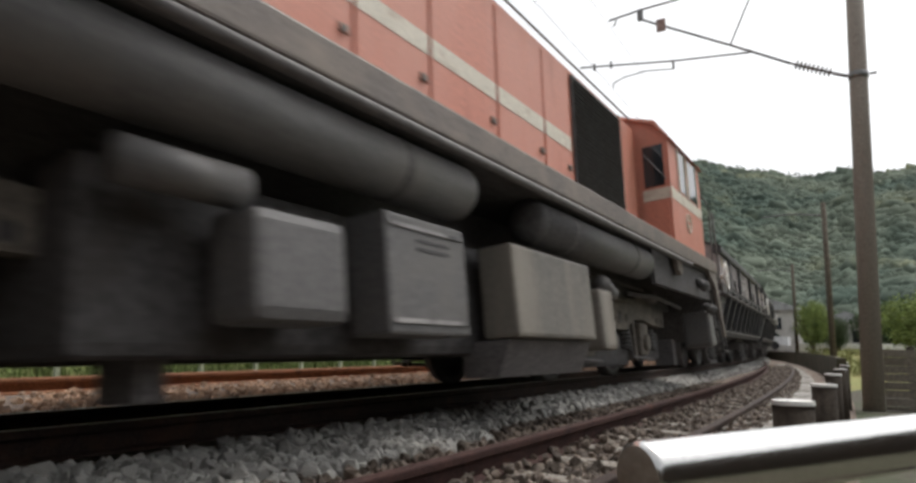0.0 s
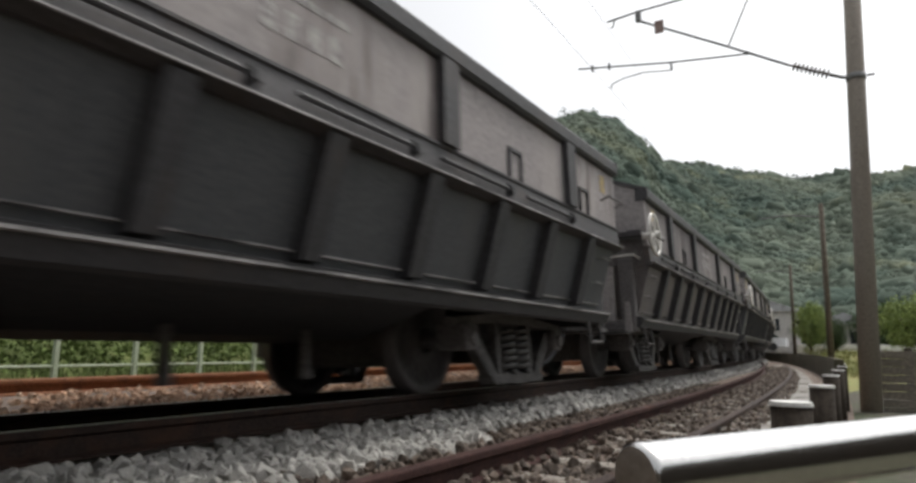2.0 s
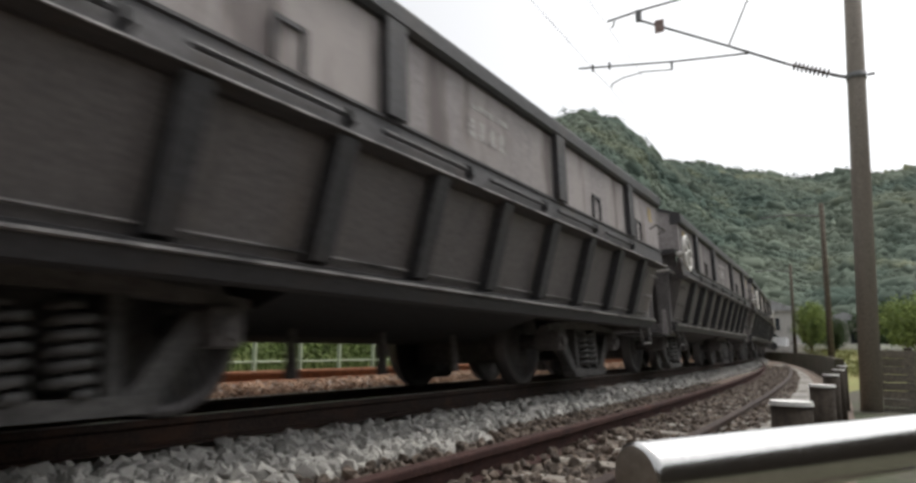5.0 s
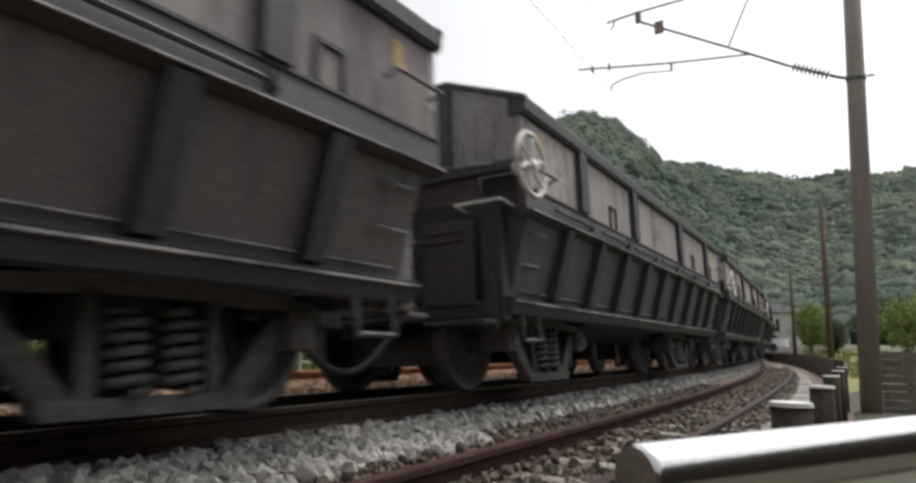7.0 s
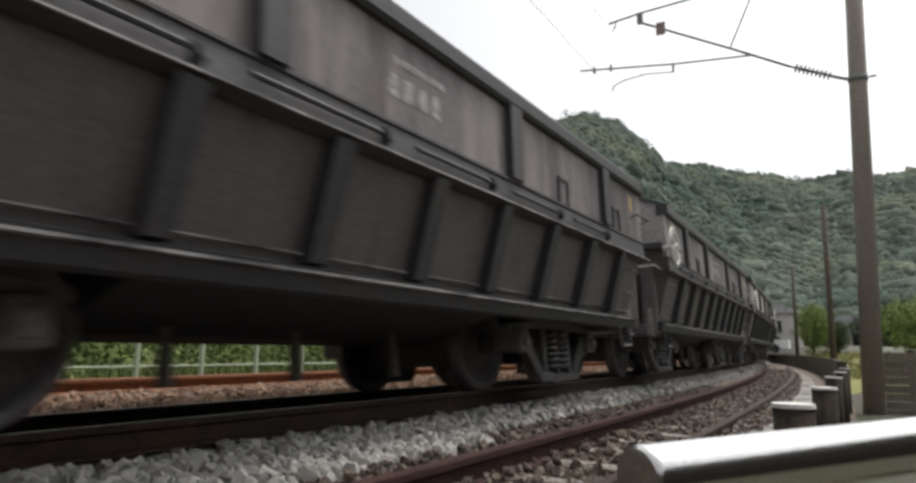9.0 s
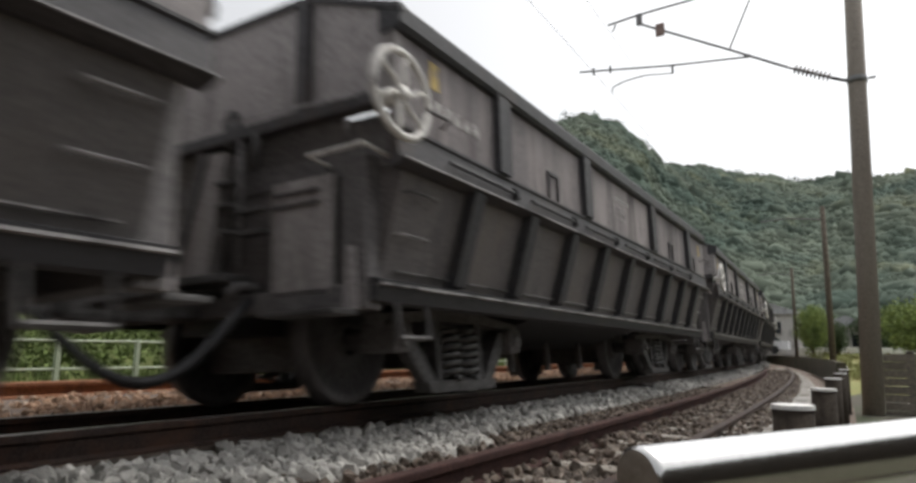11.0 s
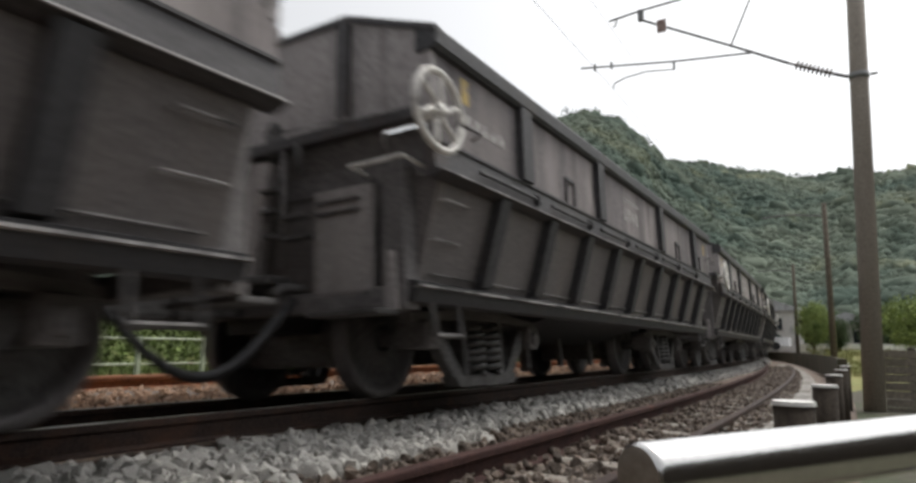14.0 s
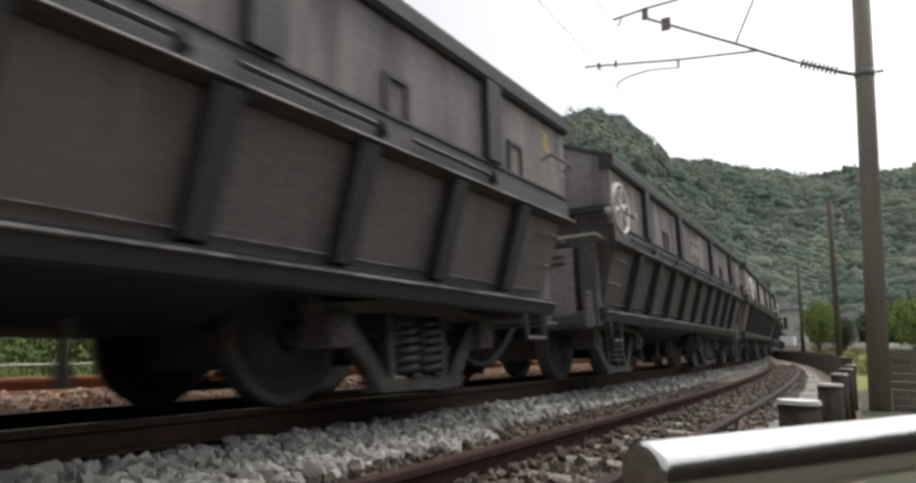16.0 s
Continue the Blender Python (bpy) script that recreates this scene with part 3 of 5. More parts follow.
def hills():
    bm = bmesh.new()
    azs = np.arange(-100, 140.1, 2.0)
    rows = []
    for az in azs:
        cr = crest_of(az)
        rows.append([bm.verts.new((-d * math.sin(radians(az)), d * math.cos(radians(az)), hill_height(az, d, cr))) for d in (75 + (cr * 1.3 - 75) * np.linspace(0, 1, 26))])
    for a, b in zip(rows, rows[1:]):
        for i in range(len(a) - 1):
            bm.faces.new((a[i], a[i + 1], b[i + 1], b[i]))
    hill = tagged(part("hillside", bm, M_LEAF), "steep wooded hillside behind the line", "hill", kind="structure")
    r = random.Random(9)
    spots, fine = [], []
    for _ in range(20000):
        az = r.uniform(-14, 36)
        cr = crest_of(az)
        u = r.random() ** 0.75
        d = 78 + (cr * 1.04 - 78) * u
        stand = noise.noise(Vector((az * 0.35, d * 0.03, 5.0)))
        size = r.uniform(0.9, 2.1) * (0.65 + 0.35 * d / 200) * (1 + 0.35 * stand)
        if r.random() < 0.06:
            size *= 1.7
        p = Vector((-d * math.sin(radians(az)), d * math.cos(radians(az)), hill_height(az, d, cr) + 2.4 * max(stand, 0) * min(u * 3, 1) - size * (0.45 if u < 0.9 else 0.12)))
        spots.append((p, any_turn(r), size))
        for _ in range(5 if u > 0.93 else 0):
            q = Vector((r.gauss(0, 1), r.gauss(0, 1), abs(r.gauss(0, 1)))).normalized() * size
            fine.append((p + q, any_turn(r), size * r.uniform(0.4, 0.7)))
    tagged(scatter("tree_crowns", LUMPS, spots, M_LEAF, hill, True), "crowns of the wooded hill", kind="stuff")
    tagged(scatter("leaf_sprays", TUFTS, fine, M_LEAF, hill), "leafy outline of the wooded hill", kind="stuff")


hills()


def bush(x, y, z0, width, height, mat, label, seed, stem=True):
    ob = thing("bush", label, "bush", "bushes by the line")
    r = random.Random(seed)
    if stem:
        bm = bmesh.new()
        for _ in range(5):
            a = r.uniform(0, 6.28)
            pipe([(x, y, z0), (x + 0.2 * width * math.cos(a), y + 0.2 * width * math.sin(a), z0 + height * 0.35), (x + 0.35 * width * math.cos(a), y + 0.35 * width * math.sin(a), z0 + height * 0.65)], 0.05 + 0.01 * height, 6, bm)
        part("trunk", bm, M_BARK, ob, "branching stems")
    spots = []
    for _ in range(420):
        v = Vector((r.gauss(0, 1), r.gauss(0, 1), r.gauss(0, 1))).normalized() * r.random() ** 0.4
        bulge = 1 + 0.3 * noise.noise(v * 2.2 + Vector((seed, 0, 0)))
        spots.append((Vector((x + v.x * width / 2 * bulge, y + v.y * width / 2 * bulge, z0 + height * 0.55 + v.z * height * 0.45 * bulge)), any_turn(r), r.uniform(0.09, 0.16) * width))
    crown = scatter("crown", TUFTS, spots, mat, ob)
    return ob


bush(-3.7, 50, 0.5, 2.2, 3.0, M_LEAF_LIGHT, "light green rounded bush before the houses", 3)
bush(-2.5, 52, 0.3, 1.6, 2.3, M_LEAF_NEAR, "small dark bush below the houses", 4)
bush(1.9, 40, 0.3, 3.4, 2.7, M_LEAF_LIGHT, "broad fresh green bush behind the plank fence", 5)
bush(0.6, 72, 0.4, 5.0, 4.6, M_LEAF_NEAR, "dark green tree at the foot of the hill", 6)
bush(-10.6, 84, -0.4, 6.0, 6.0, M_LEAF_NEAR, "dark green tree behind the houses", 8)
bush(-5.6, 82, -0.4, 5.0, 5.4, M_LEAF_NEAR, "dark green tree behind the houses", 10)


def house(x, y, w, d, h, label):
    ob = thing("house", label, "house", "houses at the foot of the hill")
    part("wall", box(x - w / 2, x + w / 2, y, y + d, -0.62, h), M_HOUSE, ob)
    part("roof", prism([(x - w / 2 - 0.4, h), (x + w / 2 + 0.4, h), (x + w / 2 + 0.4, h + 0.15), (x, h + 1.1), (x - w / 2 - 0.4, h + 0.15)], y - 0.5, y + d + 0.5), M_ROOF, ob, "grey sheet roof")
    for k in range(max(int(w // 1.8), 1)):
        wx = x - w / 2 + 0.9 + k * 1.8
        win = part("window", box(wx - 0.45, wx + 0.45, y - 0.03, y - 0.004, h - 1.8, h - 0.7), M_GLASS, ob, "dark window")
        part("sill", box(wx - 0.52, wx + 0.52, y - 0.12, y - 0.004, h - 1.88, h - 1.81), M_CONCRETE, win)


house(-8.7, 70, 4.4, 6, 4.1, "low pale house with a grey sheet roof")
house(-2.6, 74, 3.6, 6, 3.0, "small pale house behind the bushes")
house(2.4, 78, 4.5, 6, 2.8, "small pale house behind the bushes")
road = tagged(part("road", box(-14, 30, 54.2, 61, -0.6, 0.4), M_ROAD), "pale road across the end of the valley", "road", kind="structure")
barrier = thing("road_barrier", "long low white barrier beside the road", "barrier")
for k in range(9):
    part("barrier_block", box(-5.2 + k * 2.0, -3.25 + k * 2.0, 53.7, 53.95, 0.3, 0.9, 0.04), M_POST_TOP, barrier)


def field():
    """A grassy slope from the path up to the road."""
    bm = bmesh.new()
    rows = []
    for k in range(19):
        y = 20 + 34.0 * k / 18
        left = on_bend(y, AWAY - 2.6, RADIUS + 2.6, 0).x + 0.3 * noise.noise(Vector((0, y, 0)))
        rows.append([bm.verts.new((left + (30 - left) * u, y, -0.61 + 1.15 * max((y - 28) / 26, 0) ** 1.2 * min(u * 14, 1) + 0.06 * noise.noise(Vector((u * 40, y, 3))))) for u in (0, 0.03, 0.07, 0.15, 0.25, 0.4, 0.7, 1)])
    for a, b in zip(rows, rows[1:]):
        for i in range(7):
            bm.faces.new((a[i], a[i + 1], b[i + 1], b[i]))
    ob = tagged(part("field", bm, M_DRY), "yellow-green grassy slope below the road", "field", kind="structure")
    r = random.Random(31)
    bm = bmesh.new()
    for _ in range(5):
        a = r.uniform(0, 6.28)
        d = Vector((-math.sin(a), math.cos(a), 0)) * 0.06
        tip = Vector((math.cos(a) * 0.4, math.sin(a) * 0.4, r.uniform(0.5, 1.0)))
        bm.faces.new([bm.verts.new(p) for p in (-d, d, tip)])
    blade = finish(bm, "blades", M_DRY)
    spots = []
    for _ in range(2600):
        y = r.uniform(30, 53.4)
        x = on_bend(y, AWAY - 3.0, RADIUS + 3.0, 0).x + 9 * r.random()
        spots.append((Vector((x, y, -0.64 + 1.12 * max((y - 28) / 26, 0) ** 1.2)), Euler((0, 0, r.uniform(0, 6.3))).to_quaternion(), r.uniform(0.15, 0.35)))
    tagged(scatter("field_grass", [blade], spots, M_DRY, ob), "rough grass on the slope", kind="stuff")


field()


def car(x, y, z):
    ob = thing("car", "small white car on the far road", "car")
    part("body", side_plate([(y, z + 0.33), (y + 1.9, z + 0.33), (y + 1.9, z + 0.93), (y + 0.1, z + 0.98)], x, x + 3.9), M_CAR, ob)
    part("cabin", prism([(x + 0.8, z + 0.96), (x + 3.3, z + 0.96), (x + 2.9, z + 1.46), (x + 1.3, z + 1.46)], y + 0.15, y + 1.75), M_GLASS, ob, "dark glazed cabin")
    for wx in (x + 0.8, x + 3.0):
        part("wheel", cyl((wx, y - 0.02, z + 0.31), (wx, y + 0.2, z + 0.31), 0.31, 0.31, 16), M_HOSE, ob, "black wheel")


car(-9.7, 55.6, 0.4)


def back_fence():
    ob = thing("rail_fence", "pale green post-and-rail fence beyond the tracks", "fence")
    R2 = RADIUS + AWAY - 10.1
    for z in (0.44, 0.03):
        part("rail", pipe([on_bend(s, 10.1, R2, z) for s in np.arange(-6, 50, 1.5)], 0.022, 6), M_FENCE, ob)
    me = finish(box(-0.035, 0.035, -0.035, 0.035, -0.66, 0.47, 0.008), "fence_post", M_FENCE)
    for i in range(38):
        s = -6 + 1.25 * i
        part("fence_post", me, M_FENCE, ob, at=Matrix.Translation(on_bend(s, 10.1, R2, 0)) @ Matrix.Rotation(s / R2, 4, "Z"))


back_fence()


bank = sweep([(0.5, -0.66), (-2.0, -0.45), (-4.0, 0.1), (-8.0, 1.3), (-13.0, 1.8), (-13.0, -0.7)], bend_path(-20, 62, 2.0, 10.6, RADIUS + AWAY - 10.6))
tagged(part("verge", bank, M_VERGE), "green grassy bank behind the fence", "bank", kind="structure")


def grass():
    r = random.Random(12)
    blades = []
    for k in range(5):
        bm = bmesh.new()
        for _ in range(14):
            a, h, l = r.uniform(0, 6.28), r.uniform(0.5, 1.0), r.uniform(0.1, 0.5)
            b = Vector((r.uniform(-0.3, 0.3), r.uniform(-0.3, 0.3), 0))
            s = Vector((-math.sin(a), math.cos(a), 0)) * 0.05
            t = b + Vector((math.cos(a) * l, math.sin(a) * l, h))
            bm.faces.new([bm.verts.new(p) for p in (b - s, b + s, t)])
        blades.append(finish(bm, "blades", M_GRASS))
    spots = []
    for _ in range(4200):
        s, w = r.uniform(-4, 46), r.uniform(9.6, 14.5)
        spots.append((on_bend(s, w, RADIUS + AWAY - w, -0.64), Euler((0, 0, r.uniform(0, 6.3))).to_quaternion(), r.uniform(0.35, 0.75)))
    for _ in range(260):
        s, w = r.uniform(4, 40), r.uniform(0.2, 0.75)
        spots.append((on_bend(s, w, 225, -0.62), Euler((0, 0, r.uniform(0, 6.3))).to_quaternion(), r.uniform(0.12, 0.3)))
    g = scatter("grass", blades, spots, M_GRASS, None)
    tagged(g, "rough green grass along the fence", "grass", kind="stuff")
    spots = []
    for _ in range(4200):
        s, w = r.uniform(-8, 60), r.uniform(13, 19)
        spots.append((on_bend(s, w, RADIUS + AWAY - w, -0.3 + (w - 13) * 0.3 + r.uniform(-0.1, 0.3)), any_turn(r), r.uniform(0.22, 0.5)))
    h = scatter("hedge", TUFTS, spots, M_GRASS, None)
    tagged(h, "thick green undergrowth behind the fence", "undergrowth", kind="stuff")


grass()


# ---- behind and beside the camera: unseen dark walls, added for the handrail's reflection ----
tagged(part("wall_behind", box(-3.0, 14.0, -4.6, -4.2, -0.62, 3.0), M_POST), "unseen dark wall added for the handrail to reflect", "wall", kind="structure")
tagged(part("wall_side", box(4.6, 5.0, -4.2, 9.0, -0.62, 3.4), M_POST), "unseen dark wall added for the handrail to reflect", "wall", kind="structure")


# ---- the train ----
MID = -0.7175     # centre of the running track, across
HALF = 4.75       # half the length of a wagon body
PITCH = 10.8      # wagon to wagon
WHEEL_R = 0.46


def both(x):
    """A place across and its mirror on the other side of the track."""
    return (x, 2 * MID - x)


def mirror(profile):
    return [(2 * MID - x, z) for x, z in profile]


def wheel_mesh(r):
    bm = bmesh.new()
    prof = [(0.05, 0.1), (0.05, 0.14), (-0.0, 0.17), (0.0, r - 0.1), (0.045, r - 0.075), (0.05, r - 0.01), (0.045, r), (-0.05, r + 0.006), (-0.07, r + 0.028), (-0.085, r + 0.02), (-0.085, r - 0.075), (-0.03, r - 0.1), (-0.03, 0.17), (-0.07, 0.1)]
    seg = 36
    rings = [[bm.verts.new((x, q * math.sin(2 * math.pi * k / seg), q * math.cos(2 * math.pi * k / seg))) for k in range(seg)] for x, q in prof]
    for r0, r1 in zip(rings, rings[1:] + rings[:1]):
        for k in range(seg):
            bm.faces.new((r0[k], r0[(k + 1) % seg], r1[(k + 1) % seg], r1[k]))
    me = finish(bm, "wheel", M_WHEEL, True)
    me.materials.append(M_TREAD)
    for p in me.polygons:
        d = math.hypot(p.center.y, p.center.z)
        if d > r - 0.05:
            p.material_index = 1
    return me


WHEEL = wheel_mesh(WHEEL_R)
WHEEL_BIG = wheel_mesh(0.5)


def wheelset(parent, y, me, r):
    ax = part("wheelset", cyl((-1.2, 0, 0), (1.2, 0, 0), 0.075, 0.075, 12), M_WHEEL, parent, "axle with two steel wheels", at=pose(MID, y, r))
    part("wheel", me, M_WHEEL, ax, at=pose(-MID, 0, 0))
    part("wheel", me, M_WHEEL, ax, at=pose(MID, 0, 0, 0, 0, 180))
    return ax


AXLE = 0.9        # half the wheelbase of a bogie


def freight_bogie(wagon, yc):
    for side, flip in ((0.42, 1), (2 * MID - 0.42, -1)):
        a, b = side - 0.04 * flip, side + 0.06 * flip
        frame_bm = bmesh.new()
        part("arch_bar", side_plate([(yc - 1.1, 0.6), (yc - 0.4, 0.66), (yc + 0.4, 0.66), (yc + 1.1, 0.6), (yc + 1.1, 0.54), (yc + 0.4, 0.58), (yc - 0.4, 0.58), (yc - 1.1, 0.54)], a, b), M_UNDER, wagon, "dark top bar of the bogie")
        for s in (-1, 1):
            side_plate([(yc + s * 0.9, 0.52), (yc + s * 0.72, 0.52), (yc + s * 0.34, 0.1), (yc + s * 0.5, 0.1)], a, b, frame_bm)
            side_plate([(yc + s * 0.36, 0.62), (yc + s * 0.29, 0.62), (yc + s * 0.29, 0.12), (yc + s * 0.36, 0.12)], a, b, frame_bm)
        side_plate([(yc - 0.55, 0.14), (yc + 0.55, 0.14), (yc + 0.5, 0.06), (yc - 0.5, 0.06)], a - 0.02 * flip, b + 0.03 * flip, frame_bm)
        part("bogie_frame", frame_bm, M_BOGIE, wagon, "grey arch-bar side frame")
        for s in (-0.14, 0.14):
            turns, pts = 6, []
            for k in range(turns * 10 + 1):
                t = k / (turns * 10)
                pts.append((side + 0.03 * flip + 0.075 * math.cos(t * turns * 6.283), yc + s + 0.095 * math.sin(t * turns * 6.283), 0.15 + 0.37 * t))
            part("coil_spring", pipe(pts, 0.024, 6), M_SPRING, wagon, "grey coil spring", True)
        for s in (-AXLE, AXLE):
            bm = box(min(side - 0.2 * flip, side + 0.11 * flip), max(side - 0.2 * flip, side + 0.11 * flip), yc + s - 0.1, yc + s + 0.1, 0.36, 0.58, 0.03)
            cyl((side + 0.1 * flip, yc + s, 0.46), (side + 0.14 * flip, yc + s, 0.46), 0.07, 0.06, 14, bm)
            part("axle_box", bm, M_UNDER, wagon, "round-capped axle box")
    for s in (-AXLE, AXLE):
        part("axle_guard", box(2 * MID + 0.12, -0.12, yc + s - 0.14, yc + s + 0.14, 0.24, 0.64, 0.04), M_UNDER, wagon, "dark guard over the axle")
    part("bolster", box(2 * MID - 0.3, 0.3, yc - 0.2, yc + 0.2, 0.45, 0.62, 0.03), M_UNDER, wagon, "cross bolster")
    return [wheelset(wagon, yc - AXLE, WHEEL, WHEEL_R), wheelset(wagon, yc + AXLE, WHEEL, WHEEL_R)]


POSTS = (-3.35, -1.45, 1.15, 3.35)
RIBS = [-3.8 + 0.95 * k for k in range(9)]


def hopper_wagon():
    w = thing("hopper_wagon", "black steel hopper wagon with faded grey side panels", "wagon", "wagons of the train")
    lower = [(0.86, 0.74), (1.1, 1.38), (1.1, 1.6)]
    part("hopper_body", prism(lower + list(reversed(mirror(lower))), -HALF + 0.12, HALF - 0.12), M_HOPPER, w, "sloping dark hopper sides")
    for flip in (0, 1):
        f = (lambda pr: mirror(pr)) if flip else (lambda pr: pr)
        for y in RIBS:
            part("rib", prism(f([(0.85, 0.74), (0.95, 0.74), (1.19, 1.375), (1.09, 1.375)]), y - 0.075, y + 0.075), M_TOP, w)
        part("sill", prism(f([(0.78, 0.6), (0.9, 0.6), (0.93, 0.66), (0.95, 0.712), (0.85, 0.745)]), -HALF + 0.02, HALF - 0.02), M_TOP, w, "side sill")
        # The bright skylit edge is put in as a thin pale strip.
        part("sill_lip", prism(f([(0.9, 0.672), (0.962, 0.68), (0.962, 0.694), (0.9, 0.69)]), -HALF + 0.02, HALF - 0.02), M_LIP, w, "worn lip with the sky's highlight in its pale colour")
        ends = [-HALF + 0.15] + RIBS + [HALF - 0.15]
        for a, b in zip(ends, ends[1:]):
            part("seam_strip", prism(f([(0.885, 0.782), (0.907, 0.785), (0.909, 0.794), (0.89, 0.793)]), a + 0.09, b - 0.09), M_LIP, w)
        part("ledge", prism(f([(1.08, 1.37), (1.13, 1.37), (1.2, 1.392), (1.2, 1.406), (1.15, 1.416), (1.15, 1.6), (1.165, 1.61), (1.165, 1.63), (1.08, 1.63)]), -HALF, HALF), M_RIM, w, "channel-shaped ledge")
        part("ledge_lip", prism(f([(1.2, 1.393), (1.21, 1.394), (1.21, 1.404), (1.2, 1.404)]), -HALF, HALF), M_LIP, w, "worn lip with the sky's highlight in its pale colour")
        for y in np.arange(-4.2, 3.6, 1.3):
            part("grab_pipe", pipe([f([(1.19, 0)])[0][:1] + (y, 1.5), f([(1.19, 0)])[0][:1] + (y + 0.95, 1.5)], 0.016, 6), M_TOP, w, "horizontal pipe")
            part("pipe_bracket", prism(f([(1.145, 1.45), (1.2, 1.475), (1.2, 1.53), (1.145, 1.57)]), y + 1.01, y + 1.05), M_TOP, w, "pipe bracket")
        for y0 in (-4.58, 4.24):
            for x, z in ((1.1, 1.25), (1.0, 1.0)):
                xx = f([(x, 0)])[0][0]
                part("hand_hold", pipe([(f([(x - 0.05, 0)])[0][0], y0, z), (xx, y0 + 0.01, z), (xx, y0 + 0.31, z), (f([(x - 0.05, 0)])[0][0], y0 + 0.32, z)], 0.008, 6), M_LIP, w, "worn steel hand hold")
        edges = [-HALF] + list(POSTS) + [HALF]
        for a, b in zip(edges, edges[1:]):
            part("side_panel", prism(f([(1.09, 1.63), (1.135, 1.63), (1.135, 2.28), (1.09, 2.28)]), a + 0.005, b - 0.005), M_PANEL, w, "faded grey side panel")
        for y in POSTS:
            part("side_post", prism(f([(1.13, 1.63), (1.195, 1.63), (1.195, 2.29), (1.13, 2.29)]), y - 0.1, y + 0.1), M_TOP, w, "dark upright post")
        part("top_rim", prism(f([(1.03, 2.28), (1.17, 2.28), (1.195, 2.31), (1.195, 2.42), (1.18, 2.45), (1.03, 2.45)]), -HALF - 0.02, HALF + 0.02), M_TOP, w, "dark top rim")
    # both ends
    for sgn in (-1, 1):
        y0, y1 = sorted((sgn * HALF, sgn * (HALF - 0.06)))
        gable = [(1.14, 1.84), (1.14, 2.41), (0.4, 2.76), (2 * MID - 0.4, 2.76), (2 * MID - 1.14, 2.41), (2 * MID - 1.14, 1.84)]
        part("end_wall", prism(gable, y0, y1), M_END, w, "end wall with a raised top")
        part("end_rim", prism([(1.2, 2.39), (0.41, 2.75), (2 * MID - 0.41, 2.75), (2 * MID - 1.2, 2.39), (2 * MID - 1.2, 2.44), (2 * MID - 0.41, 2.8), (0.41, 2.8), (1.2, 2.44)], *sorted((sgn * (HALF + 0.03), sgn * (HALF - 0.03)))), M_RIM, w, "rim of the end wall")
        for x in (0.4, 2 * MID - 0.4):
            part("end_post", box(x - 0.05, x + 0.05, *sorted((sgn * HALF, sgn * (HALF + 0.07))), 1.86, 2.72, 0.01), M_RIM, w, "upright of the end wall")
        part("slope_sheet", side_plate([(sgn * (HALF - 0.02), 1.8), (sgn * (HALF - 0.45), 0.8), (sgn * (HALF - 0.5), 0.84), (sgn * (HALF - 0.07), 1.84)], 2 * MID - 0.7, 0.7), M_UNDER, w, "sloping end sheet")
        part("stirrup_step", pipe([(0.88, sgn * (HALF - 0.25), 0.66), (0.9, sgn * (HALF - 0.25), 0.4), (0.9, sgn * (HALF - 0.58), 0.4), (0.88, sgn * (HALF - 0.58), 0.66)], 0.022, 6), M_BOGIE, w, "hanging step")
        bm = box(MID - 0.09, MID + 0.09, *sorted((sgn * (HALF - 0.2), sgn * (HALF + 0.4))), 0.6, 0.8, 0.02)
        box(MID - 0.15, MID + 0.13, *sorted((sgn * (HALF + 0.3), sgn * (HALF + 0.62))), 0.56, 0.86, 0.04, bm)
        part("coupler", bm, M_BOGIE, w, "knuckle coupler")
    part("brake_hose", pipe([(-0.1 - 0.03 * k, -HALF - 0.05 - 1.25 * k / 12, 0.7 - 0.5 * math.sin(math.pi * k / 12)) for k in range(13)], 0.034, 8), M_HOSE, w, "hanging brake hose", True)
    # hand wheel at the leading corner
    hub = (1.27, -HALF - 0.12, 1.74)
    bm = pipe([(hub[0], hub[1] + 0.272 * math.sin(k * math.pi / 16), hub[2] + 0.272 * math.cos(k * math.pi / 16)) for k in range(32)], 0.024, 8, closed=True)
    hw = part("hand_wheel", bm, M_WHITE, w, "large white spoked hand wheel", True)
    for k in range(6):
        a = k * math.pi / 3 + 0.2
        pts = [(hub[0], hub[1] + r * math.sin(a + b), hub[2] + r * math.cos(a + b)) for r, b in ((0.03, 0), (0.11, 0.14), (0.18, -0.04), (0.255, 0.0))]
        part("spoke", pipe(pts, 0.017, 6), M_WHITE, hw, "", True)
    part("hub", cyl((1.12, hub[1], hub[2]), (1.3, hub[1], hub[2]), 0.05, 0.045, 12), M_WHITE, hw, "", True)
    part("hand_hook", pipe([(1.16, -HALF + 0.3, 1.82), (1.27, -HALF + 0.42, 1.74), (1.16, -HALF + 0.5, 1.74)], 0.012, 6), M_UNDER, w, "bent hook")
    # card frames, marks and loops on the visible side panels
    for y, z, mat in ((-2.3, 1.78, M_RIM), (3.75, 1.78, M_RIM), (2.2, 1.78, M_RIM)):
        bm = bmesh.new()
        for a, b, c, d in ((-0.12, -0.09, -0.13, 0.13), (0.09, 0.12, -0.13, 0.13), (-0.12, 0.12, 0.1, 0.13)):
            box(1.136, 1.155, y + a, y + b, z + c, z + d, 0, bm)
        part("card_holder", bm, mat, w, "open card holder frame")
